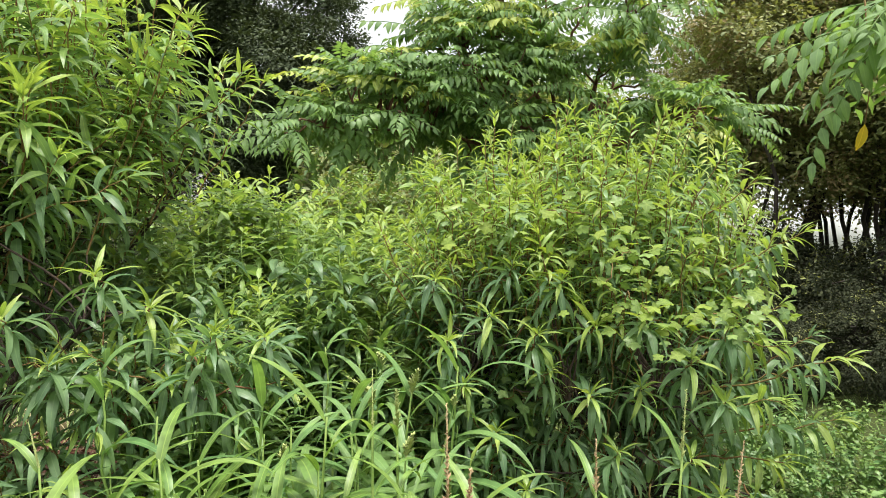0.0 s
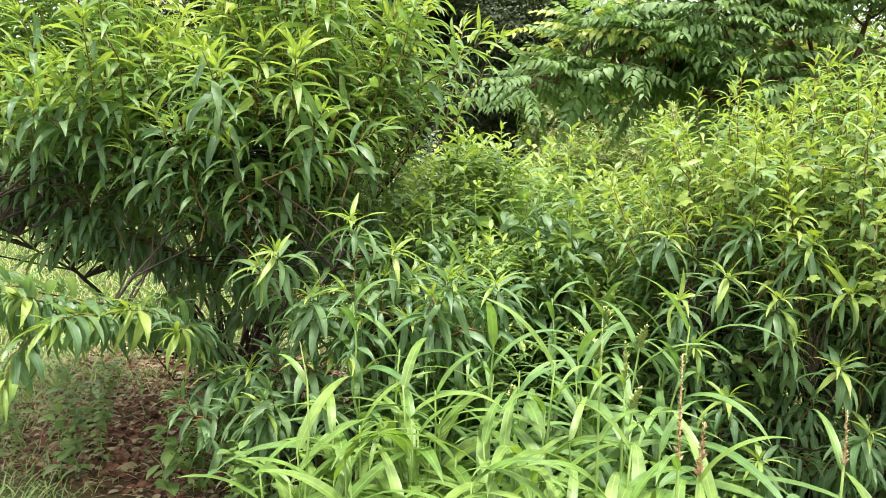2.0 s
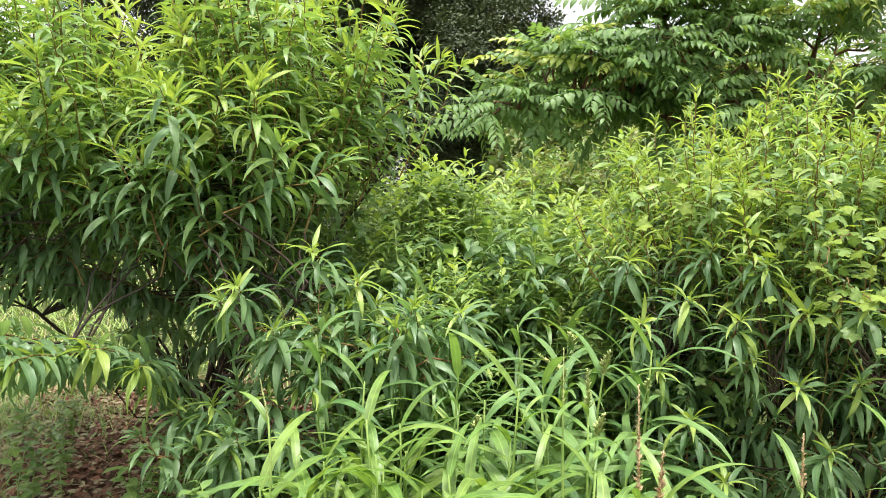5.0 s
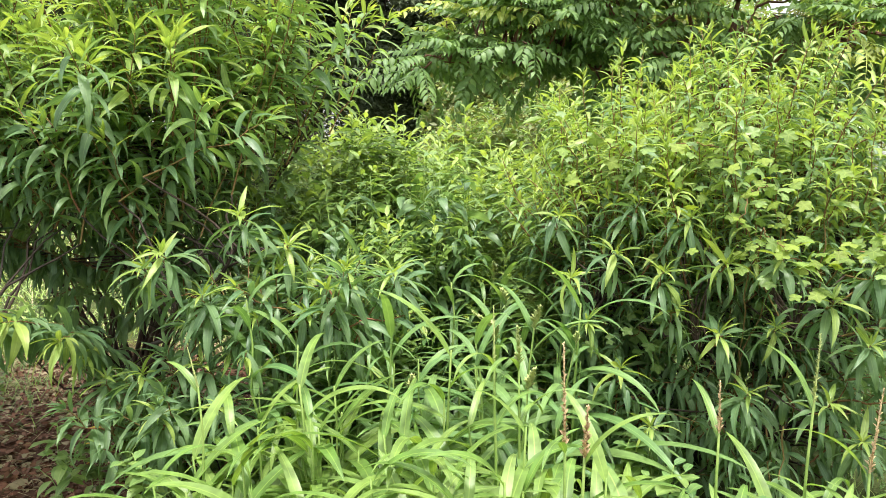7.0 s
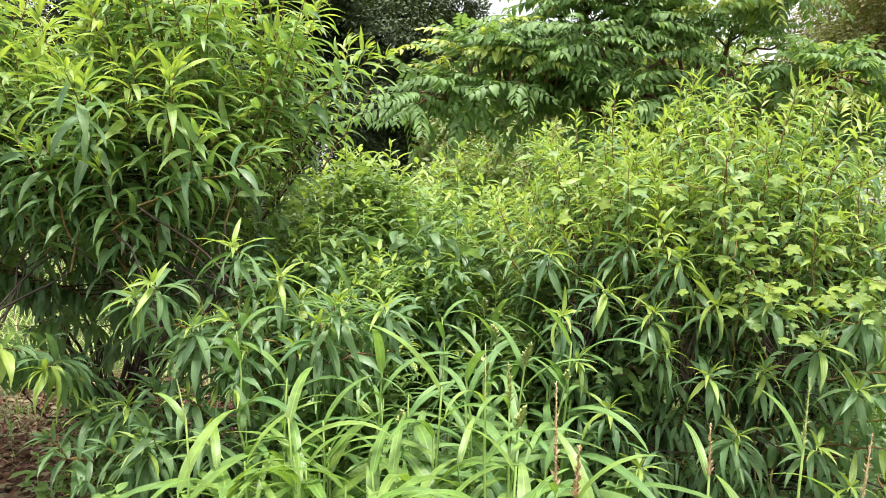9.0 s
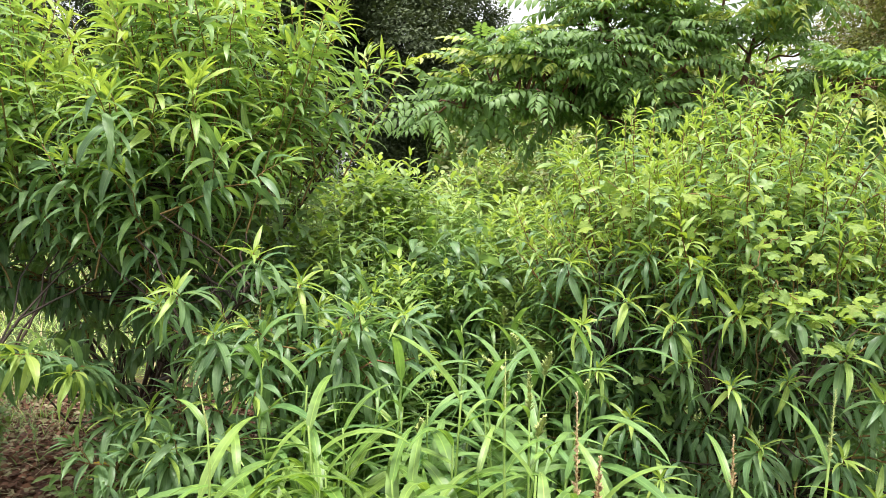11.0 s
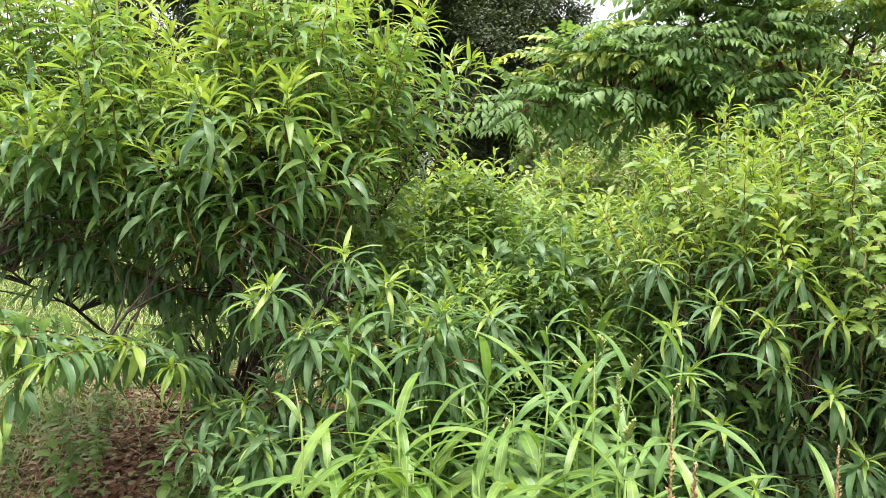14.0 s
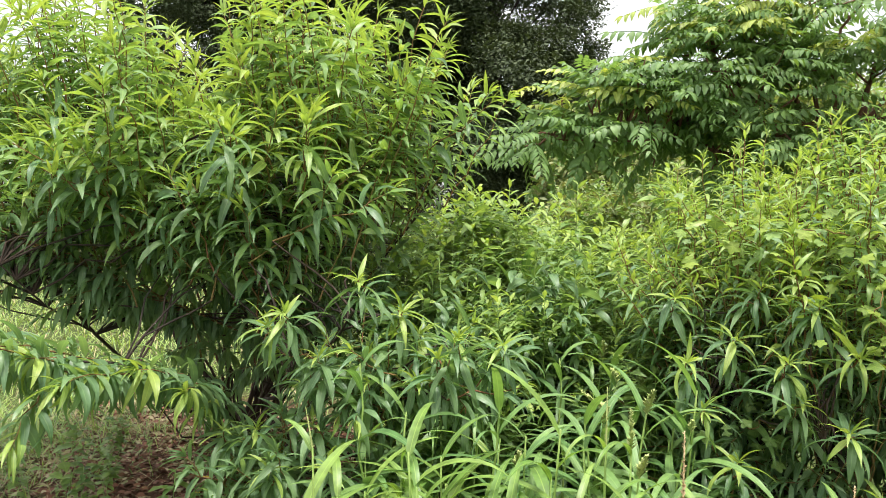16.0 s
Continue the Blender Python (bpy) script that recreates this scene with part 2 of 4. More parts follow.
class Leaves:
    """Leaves of a plant: places, turns, sizes, which template and which material slot."""

    def __init__(self):
        self.p, self.m, self.k, self.s = [], [], [], []

    def add(self, p, d, up, size, k, slot):
        self.p.append(np.asarray(p, float))
        self.m.append(frames_for(np.asarray(d, float), np.asarray(up, float), np.asarray(size, float)))
        self.k.append(np.asarray(k))
        self.s.append(np.asarray(slot))

    def arrays(self):
        return [np.concatenate(a) for a in (self.p, self.m, self.k, self.s)]


def joined(name, templates, materials, p, m, k, s):
    """All the given leaves as one mesh."""
    vs, fs, rs, ss, base = [], [], [], [], 0
    for i, (tv, tf, tr) in enumerate(templates):
        j = np.nonzero(k == i)[0]
        if not len(j):
            continue
        v = np.einsum("nij,vj->nvi", m[j], tv) + p[j][:, None]
        vs.append(v.reshape(-1, 3))
        fs.append((tf[None] + (np.arange(len(j)) * len(tv))[:, None, None] + base).reshape(-1, 3))
        rs.append(np.tile(tr, len(j)))
        ss.append(np.repeat(s[j], len(tf)))
        base += len(j) * len(tv)
    return mesh_from(name, np.concatenate(vs), np.concatenate(fs), materials, np.concatenate(rs), np.concatenate(ss))


def thing(name, at, label, category, group="", kind=""):
    ob = new(name)
    ob.empty_display_size = 0.1
    ob.matrix_world = Matrix.Translation(at)
    return tagged(ob, label, category, group, kind)


def child(name, mesh, parent, m=None, label="", kind=""):
    """A part whose mesh is given in world metres, or lies at the pose m."""
    ob = new(name, mesh)
    ob.parent = parent
    root = parent.matrix_basis.copy()
    up = parent.parent
    while up:
        root = up.matrix_basis @ root
        up = up.parent
    ob.matrix_basis = root.inverted() @ (Matrix.Identity(4) if m is None else m)
    return tagged(ob, label, kind=kind)


def hang_leaves(owner, leaves, templates, materials, part_name, near=300, rest_name="foliage", focus=(0, 0, 1.5), holders=()):
    """The leaves nearest the path side as parts of their own, the rest as one mesh."""
    p, m, k, s = leaves.arrays()
    order = np.argsort(np.linalg.norm(p - np.asarray(focus), axis=1))
    pick, rest = order[:near], order[near:]
    shared = {}
    for i in pick:
        key = (int(k[i]), int(s[i]))
        if key not in shared:
            tv, tf, tr = templates[key[0]]
            shared[key] = mesh_from(part_name, tv, tf, [materials[key[1]]], tr)
        mat = Matrix([[*m[i][r], p[i][r]] for r in range(3)] + [[0, 0, 0, 1]])
        grip = min(holders, key=lambda h: float(np.min(np.linalg.norm(h[1] - p[i], axis=1))))[0] if holders else owner
        child(part_name, shared[key], grip, mat)
    if len(rest):
        child(rest_name, joined(rest_name, templates, materials, p[rest], m[rest], k[rest], s[rest]), owner, kind="stuff")


def in_blobs(blobs, count, inner=0.35):
    """Places spread through rounded masses (centre, radii, share), with the way out from each mass."""
    share = np.array([b[2] for b in blobs], float)
    n = np.floor(share / share.sum() * count + 0.5).astype(int)
    ps, outs = [], []
    for (c, r, _), k in zip(blobs, n):
        d = unit(rng.normal(size=(k, 3)))
        q = rng.uniform(inner ** 3, 1, k) ** (1 / 3)
        ps.append(np.array(c) + d * np.array(r) * q[:, None])
        outs.append(unit(d / np.array(r)))
    return np.concatenate(ps), np.concatenate(outs)


# ---- ground ----
def ground_height(x, y):
    return 0.03 * np.sin(x * 0.9 + 1.0) * np.cos(y * 0.7) + 0.02 * np.sin(2.3 * x + y)


def ground_material():
    m, n, l, out = nodes_of("garden_soil_and_turf")
    geo = n.new("ShaderNodeNewGeometry")
    wide, fine = n.new("ShaderNodeTexNoise"), n.new("ShaderNodeTexNoise")
    wide.inputs["Scale"].default_value, fine.inputs["Scale"].default_value, fine.inputs["Detail"].default_value = 1.4, 45, 6
    for t in (wide, fine):
        l.new(geo.outputs["Position"], t.inputs["Vector"])
    dist = n.new("ShaderNodeVectorMath")
    dist.operation = "DISTANCE"
    dist.inputs[1].default_value = (-3.1, 3.8, 0)
    l.new(geo.outputs["Position"], dist.inputs[0])
    wob = n.new("ShaderNodeMath")
    wob.operation = "MULTIPLY_ADD"
    wob.inputs[1].default_value = 1.4
    l.new(wide.outputs["Fac"], wob.inputs[0])
    l.new(dist.outputs["Value"], wob.inputs[2])
    mask = n.new("ShaderNodeMapRange")
    mask.inputs["From Min"].default_value, mask.inputs["From Max"].default_value = 1.75, 2.3
    l.new(wob.outputs[0], mask.inputs["Value"])
    mulch, turf, mix = (n.new("ShaderNodeMix") for _ in range(3))
    for q in (mulch, turf, mix):
        q.data_type = "RGBA"
    mulch.inputs["A"].default_value, mulch.inputs["B"].default_value = (0.035, 0.02, 0.013, 1), (0.17, 0.085, 0.055, 1)
    turf.inputs["A"].default_value, turf.inputs["B"].default_value = (0.03, 0.036, 0.014, 1), (0.085, 0.11, 0.035, 1)
    l.new(fine.outputs["Fac"], mulch.inputs["Factor"])
    l.new(fine.outputs["Fac"], turf.inputs["Factor"])
    l.new(mask.outputs["Result"], mix.inputs["Factor"])
    l.new(mulch.outputs["Result"], mix.inputs["A"])
    l.new(turf.outputs["Result"], mix.inputs["B"])
    p, b = n.new("ShaderNodeBsdfPrincipled"), n.new("ShaderNodeBump")
    p.inputs["Roughness"].default_value, p.inputs["Specular IOR Level"].default_value = 0.95, 0.1
    b.inputs["Strength"].default_value, b.inputs["Distance"].default_value = 0.8, 0.02
    l.new(fine.outputs["Fac"], b.inputs["Height"])
    l.new(b.outputs["Normal"], p.inputs["Normal"])
    l.new(mix.outputs["Result"], p.inputs["Base Color"])
    l.new(p.outputs["BSDF"], out.inputs["Surface"])
    return m


def build_ground():
    side = np.concatenate([-np.geomspace(400, 12, 16), np.linspace(-11.5, 11.5, 93), np.geomspace(12, 400, 16)])
    gx, gy = np.meshgrid(side, side, indexing="ij")
    far = np.clip(1 - (np.hypot(gx, gy) - 10) / 10, 0, 1)
    z = ground_height(gx, gy) * far
    v = np.stack([gx, gy, z], -1).reshape(-1, 3)
    n = len(side)
    i = (np.arange(n - 1)[:, None] * n + np.arange(n - 1)[None]).ravel()
    f = np.concatenate([np.stack([i, i + n, i + n + 1], -1), np.stack([i, i + n + 1, i + 1], -1)])
    tagged(new("ground", mesh_from("ground", v, f, [ground_material()])), "leaf-littered garden soil giving way to rough meadow turf", "ground", kind="structure")


build_ground()

# ---- peach trees ----
PEACH_LEAVES = [blade(w, 6, c, f, t, 0.36, wv, ph, 1.0) for w, c, f, t, wv, ph in
                ((0.080, 1.05, 0.30, 0.15, 0.10, 0.3), (0.086, 1.4, 0.34, -0.25, 0.14, 1.4), (0.072, 0.75, 0.25, 0.3, 0.12, 2.2),
                 (0.082, 1.7, 0.36, 0.1, 0.16, 4.0), (0.064, 1.0, 0.45, -0.1, 0.06, 5.0), (0.092, 1.2, 0.2, 0.45, 0.18, 3.1))]


class Peach:
    """A many-stemmed tree: limbs from the foot, leafy shoots on them, narrow leaves that arch over and hang."""

    def __init__(self, name, base, limbs, label, thick=0.03, leaf=0.16, mid_from=1.42):
        self.base, self.leaf, self.mid_from = np.array(base, float), leaf, mid_from
        self.tree = thing(name, self.base, label, "tree")
        self.holders, ways = [], []
        for i, end in enumerate(limbs):
            foot = self.base + np.array([0.09 * np.cos(i * 2.4), 0.09 * np.sin(i * 2.4), -0.03])
            w = curve(foot, end, lift=rng.uniform(-0.12, 0.15), n=9, wobble=0.045)
            r0 = thick * rng.uniform(0.4, 1.0)
            self.holders.append((child("limb", Shape().tube(w, np.linspace(r0, r0 * 0.25, 9), 7).mesh("limb", BARK), self.tree), w))
            s = np.linspace(0, 1, 24)
            ways.append(np.stack([np.interp(s, np.linspace(0, 1, 9), w[:, j]) for j in range(3)], -1)[6:])
        child("trunk", Shape().tube([self.base + (0, 0, -0.08), self.base + (0, 0, 0.06), self.base + (0.01, 0, 0.16)], [thick * 3.0, thick * 2.4, thick * 1.5], 9).mesh("trunk", BARK), self.tree)
        self.nodes = np.concatenate(ways)
        self.twigs, self.green, self.lv = Shape(), Shape(), Leaves()

    def reach(self, start):
        cost = np.linalg.norm(self.nodes - start, axis=1) + 1.2 * np.maximum(0, self.nodes[:, 2] - start[2] + 0.1)
        hold = self.nodes[np.argmin(cost)]
        self.twigs.tube(curve(hold, start, lift=0.03, n=5, wobble=0.02), np.linspace(0.0055, 0.0035, 5), 4)

    def shoot(self, start, end, leaf=1.0, bright=0.5, gap=0.021, bare=0.08, droop=0.4, sag=0.0, along=0.42, fresh_length=0.10, mid=0.0, kinds=(0, 0, 1, 1, 3, 5, 5)):
        """One leafy shoot; bright is how much of its end is young growth, mid the share of paler leaves below that."""
        start, end = np.asarray(start, float), np.asarray(end, float)
        length = np.linalg.norm(end - start)
        way = unit(end - start)
        stem = curve(start, end, lift=sag, n=7, wobble=0.012)
        self.green.tube(stem, np.linspace(0.0046, 0.0016, 7), 4)
        n = max(9, int(length / gap))
        s = np.append(bare + (1 - bare) * np.linspace(0, 1, n) ** 0.85, np.full(5, 1.0))
        n = len(s)
        p = np.stack([np.interp(s, np.linspace(0, 1, 7), stem[:, j]) for j in range(3)], -1)
        ang = np.arange(n) * 2.399 + rng.uniform(0, 6.28)
        a = unit(np.cross(way, [0.13, 0.21, 1.0]))
        b = np.cross(way, a)
        radial = a * np.cos(ang)[:, None] + b * np.sin(ang)[:, None]
        left = (1 - s) * length
        fresh = np.clip(1 - left / fresh_length, 0, 1)
        d = radial * (0.9 - 0.45 * fresh)[:, None] + way * (along + 0.4 * fresh)[:, None]
        d[:, 2] += 0.12 - droop * (1 - fresh) * rng.uniform(0.2, 1.5, n)
        up = np.array([0, 0, 1.0]) + radial * 0.35 + rng.normal(0, 0.2, (n, 3))
        size = self.leaf * leaf * rng.uniform(0.72, 1.22, n) * (1 - 0.35 * fresh ** 2)
        size[-5:] *= rng.uniform(0.5, 0.9, 5)
        k = np.where(fresh > 0.4, rng.choice([2, 4], n), rng.choice(kinds, n))
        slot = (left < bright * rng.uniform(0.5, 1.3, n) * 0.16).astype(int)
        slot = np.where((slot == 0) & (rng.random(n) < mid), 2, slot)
        self.lv.add(p, unit(d), up, size, k, slot)

    def mass(self, centre, radii, count, lift, spread, length, floor=0.14, inner=0.45, **more):
        """Shoots spread through a rounded mass: they grow outwards (spread) and upwards (lift)."""
        tips, outs = in_blobs([(centre, radii, 1)], count, inner)
        for tip, out in zip(tips, outs):
            size = rng.uniform(*length)
            way = unit(out * np.array([spread, spread, spread * 0.5]) + np.array([0, 0, lift]) + rng.normal(0, 0.22, 3))
            end = tip + way * size * rng.uniform(0.15, 0.7)
            start = end - way * size
            if end[2] < floor or start[2] < floor - 0.25:
                continue
            self.reach(start)
            kind = dict(more)
            # Bright ends vary at random; on the downward side they shrink to a fifth.
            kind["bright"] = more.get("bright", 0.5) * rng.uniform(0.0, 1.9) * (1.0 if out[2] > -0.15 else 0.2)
            # The paler mid leaves grow more common with height above mid_from.
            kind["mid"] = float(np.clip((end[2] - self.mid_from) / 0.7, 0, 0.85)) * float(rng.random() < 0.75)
            self.shoot(start, end, **kind)

    def spray(self, start, end, **more):
        """A side branch that reaches out and lets its leaves hang."""
        start, end = np.asarray(start, float), np.asarray(end, float)
        self.reach(start)
        self.shoot(start, end, **{"gap": 0.016, "bare": 0.02, "droop": 0.55, "sag": 0.04, "bright": 0.3, **more})

    def rosette(self, spot, way=(0, -1, 0), **more):
        """A side shoot that turns up at its end, its leaves spread like an umbrella."""
        spot, way = np.asarray(spot, float), unit(np.asarray(way, float) + rng.normal(0, 0.3, 3))
        elbow = spot - way * 0.06 - (0, 0, 0.07)
        self.reach(elbow - way * 0.2)
        self.twigs.tube(curve(elbow - way * 0.2, elbow, -0.02, 4), np.linspace(0.0036, 0.003, 4), 4)
        self.shoot(elbow, spot, **{"gap": 0.0046, "bare": 0.0, "droop": 0.1, "bright": 0.3, "along": 0.06, "fresh_length": 0.03, "kinds": (0, 0, 1, 5), **more})

    def finish(self, near=300):
        child("twig_tangle", self.twigs.mesh("twig_tangle", BARK), self.tree, kind="stuff")
        child("shoot_growth", self.green.mesh("shoot_growth", TWIG), self.tree, kind="stuff")
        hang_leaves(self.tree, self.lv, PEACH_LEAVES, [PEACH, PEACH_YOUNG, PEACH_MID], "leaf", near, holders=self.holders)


tall = Peach("peach_tree", (-3.0, 4.35, 0.0),
             [(-3.9, 3.5, 2.2), (-3.3, 3.1, 2.5), (-2.7, 3.2, 2.6), (-2.1, 3.2, 2.5), (-1.6, 3.4, 2.3), (-1.5, 2.7, 1.75), (-2.3, 2.7, 1.9), (-3.4, 4.4, 2.5), (-2.3, 4.2, 2.5),
              (-2.8, 2.25, 1.42), (-2.25, 2.35, 1.0), (-1.5, 2.5, 1.05), (-1.25, 3.5, 1.75), (-4.0, 3.9, 1.9), (-3.4, 2.6, 1.7), (-1.95, 2.9, 0.5), (-2.2, 3.4, 1.5), (-1.8, 3.8, 1.7), (-0.75, 2.8, 1.1), (-1.3, 2.62, 1.25), (-1.15, 2.6, 0.95), (-1.5, 2.6, 0.55)],
             "tall bushy peach tree with hanging narrow leaves and bright shoot tips", leaf=0.168, thick=0.021)
for i in range(14):
    a = i * 2.4
    foot, top = tall.base + np.array([0.14 * math.cos(a), 0.14 * math.sin(a), -0.02]), np.array([-2.45 + 0.75 * math.cos(a), 3.55 + 0.5 * math.sin(a), 1.75])
    child("limb", Shape().tube(curve(foot, top, 0.0, 8, 0.03), np.linspace(0.014, 0.006, 8), 6).mesh("limb", RED_BARK if i % 3 == 0 else BARK), tall.tree)
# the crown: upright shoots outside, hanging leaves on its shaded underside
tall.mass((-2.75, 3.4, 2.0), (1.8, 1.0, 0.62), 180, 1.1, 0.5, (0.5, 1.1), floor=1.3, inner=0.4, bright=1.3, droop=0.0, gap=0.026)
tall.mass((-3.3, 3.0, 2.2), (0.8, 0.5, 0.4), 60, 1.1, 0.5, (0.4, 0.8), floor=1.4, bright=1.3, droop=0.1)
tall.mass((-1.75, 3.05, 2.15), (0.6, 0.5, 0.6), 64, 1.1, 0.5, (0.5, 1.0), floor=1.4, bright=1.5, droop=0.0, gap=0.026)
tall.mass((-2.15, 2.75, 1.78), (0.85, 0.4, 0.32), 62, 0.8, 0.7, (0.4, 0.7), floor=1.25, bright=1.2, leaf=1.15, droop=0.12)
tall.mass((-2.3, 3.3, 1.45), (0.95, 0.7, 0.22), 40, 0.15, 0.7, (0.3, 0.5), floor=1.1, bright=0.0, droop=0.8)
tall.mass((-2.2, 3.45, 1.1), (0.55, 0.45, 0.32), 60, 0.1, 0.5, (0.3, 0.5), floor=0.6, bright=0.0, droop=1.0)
tall.mass((-3.2, 2.5, 1.66), (0.7, 0.45, 0.2), 60, 0.6, 0.7, (0.3, 0.55), floor=1.52, bright=0.7, droop=0.3)
# the bough that slopes down beneath the crown
for i in range(36):
    u = i / 35
    q = np.array([-2.95, 2.2, 1.54]) * (1 - u) + np.array([-2.42, 3.1, 1.0]) * u
    tall.spray(q + (0.12, 0.16, 0.0), q + np.array([-0.12, -0.1, 0.02]) + rng.normal(0, 0.08, 3), droop=0.9, bright=0.0, leaf=0.85, gap=0.017)
# the low side branches over the leaf litter
for a, b in (((-2.15, 2.9, 0.75), (-2.08, 2.25, 1.02)), ((-2.35, 2.75, 0.85), (-2.36, 1.98, 1.10)), ((-2.35, 2.2, 1.02), (-2.44, 1.66, 1.18)), ((-2.25, 2.5, 0.9), (-2.14, 1.92, 1.02)),
             ((-2.4, 2.15, 0.98), (-2.33, 1.88, 0.78)), ((-2.5, 2.5, 0.88), (-2.6, 2.0, 1.02)), ((-2.05, 2.7, 0.8), (-1.92, 2.34, 0.92)), ((-2.2, 2.9, 0.8), (-2.22, 2.15, 1.0)), ((-2.1, 2.9, 0.7), (-1.95, 2.5, 0.8)), ((-2.5, 2.4, 1.0), (-2.55, 1.8, 1.12))):
    tall.spray(a, b, leaf=1.12, bright=0.55, gap=0.012)
# low leafy shoots by the grass
for q in ((-1.66, 2.46, 0.76), (-1.85, 2.5, 0.72), (-1.5, 2.3, 0.66), (-1.38, 2.42, 0.82), (-1.2, 2.2, 0.75), (-1.62, 2.6, 0.6), (-1.95, 2.75, 0.62), (-1.45, 2.7, 0.5), (-1.75, 2.9, 0.45)):
    tall.rosette(q, (0.1, -1, 0.1), bright=0.1, leaf=1.05)
tall.mass((-1.62, 2.62, 0.5), (0.4, 0.25, 0.2), 34, 0.5, 0.6, (0.25, 0.4), floor=0.2, bright=0.0, droop=0.4)
tall.mass((-1.1, 2.6, 1.0), (0.5, 0.2, 0.14), 26, 0.3, 0.6, (0.25, 0.4), floor=0.4, bright=0.1, droop=0.5)
# side branch with spread rosettes towards the gap between the trees
for q in ((-1.20, 2.46, 1.40), (-1.46, 2.34, 1.27), (-1.34, 2.40, 1.10), (-1.02, 2.66, 1.16), (-0.84, 2.6, 1.16), (-0.66, 2.62, 1.15), (-1.18, 2.5, 1.1), (-1.58, 2.42, 1.2), (-1.05, 2.55, 1.27), (-0.95, 2.45, 1.02)):
    tall.rosette(q, (0.35, -1, 0.1), bright=0.15, leaf=1.08)
tall.finish()

mound = Peach("peach_tree", (0.75, 3.7, 0.0),
              [(0.2, 3.4, 1.4), (0.7, 3.3, 1.55), (1.1, 3.5, 1.5), (0.5, 4.0, 1.5), (1.1, 3.9, 1.5), (0.0, 3.7, 1.3), (1.1, 2.95, 0.8), (0.5, 2.8, 0.85), (0.85, 2.8, 0.9), (0.1, 3.0, 0.9), (1.2, 3.3, 1.1), (0.8, 2.9, 0.4)],
              "low spreading peach tree with a dense mound of narrow leaves", thick=0.022, leaf=0.145, mid_from=1.2)
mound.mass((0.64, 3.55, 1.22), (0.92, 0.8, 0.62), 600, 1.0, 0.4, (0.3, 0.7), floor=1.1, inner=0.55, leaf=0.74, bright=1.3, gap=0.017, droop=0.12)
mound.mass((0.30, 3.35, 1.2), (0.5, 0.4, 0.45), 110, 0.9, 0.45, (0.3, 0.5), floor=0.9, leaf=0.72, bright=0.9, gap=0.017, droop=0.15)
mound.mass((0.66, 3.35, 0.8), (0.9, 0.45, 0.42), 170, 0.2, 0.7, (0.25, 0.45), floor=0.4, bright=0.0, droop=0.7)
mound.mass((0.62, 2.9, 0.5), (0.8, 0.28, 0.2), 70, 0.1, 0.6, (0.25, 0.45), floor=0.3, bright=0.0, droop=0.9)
for q in ((0.19, 2.72, 1.21), (0.35, 2.62, 1.16), (0.56, 2.58, 1.2), (0.72, 2.54, 1.23), (0.52, 2.5, 0.97), (0.08, 2.64, 0.96), (0.72, 2.56, 0.98), (1.02, 2.54, 0.93), (-0.03, 2.86, 1.34), (0.28, 2.84, 1.40),
          (0.45, 2.7, 1.35), (0.9, 2.56, 1.08), (0.2, 2.6, 0.8), (0.62, 2.5, 0.76), (0.88, 2.48, 0.74), (0.4, 2.66, 1.02), (1.05, 2.6, 1.2), (0.3, 2.5, 0.62), (1.0, 2.5, 0.6), (0.02, 2.7, 1.12)):
    mound.rosette(q, (0.1, -1, 0.15), bright=0.15, leaf=1.02)
# long side shoots that stand clear of the mound
for a, b in (((1.0, 3.2, 1.45), (1.32, 3.02, 1.74)), ((1.1, 3.0, 1.3), (1.42, 2.82, 1.53)), ((1.02, 2.85, 1.0), (1.34, 2.82, 1.24)), ((1.0, 2.75, 0.9), (1.46, 2.55, 1.09)), ((1.0, 2.7, 0.75), (1.44, 2.56, 0.86)),
             ((0.95, 2.7, 0.85), (1.2, 2.5, 0.94)), ((1.05, 2.9, 1.1), (1.28, 2.7, 1.1)), ((1.0, 2.75, 0.65), (1.22, 2.5, 0.72))):
    mound.spray(a, b, bright=0.9, leaf=0.92, gap=0.014, sag=0.0)
mound.finish()


# ---- vine on the low tree ----
def lobed_leaf():
    """A five-lobed leaf 1 across, stalk at the origin, slightly cupped."""
    v, f, r = [(0.30, 0, 0.03)], [], [0.0]
    n = 61
    for i in range(n):
        deg = -180 + 6 * i
        off = abs((deg + 36) % 72 - 36)
        lobe = (0.33 + 0.17 * (1 - off / 36)) * (1.0 if abs(deg) < 100 else 0.8) + 0.02 * (i % 2)
        a = radians(deg)
        x, y = 0.30 + lobe * math.cos(a), lobe * math.sin(a) * 1.05
        v.append((x, y, 0.03 - 0.3 * (x - 0.3) ** 2 - 0.25 * y * y + 0.04 * (off / 36)))
        r.append(0.1 + 0.9 * off / 36)
    f = [(0, i, i + 1) for i in range(1, n)]
    return np.array(v), np.array(f), np.array(r)


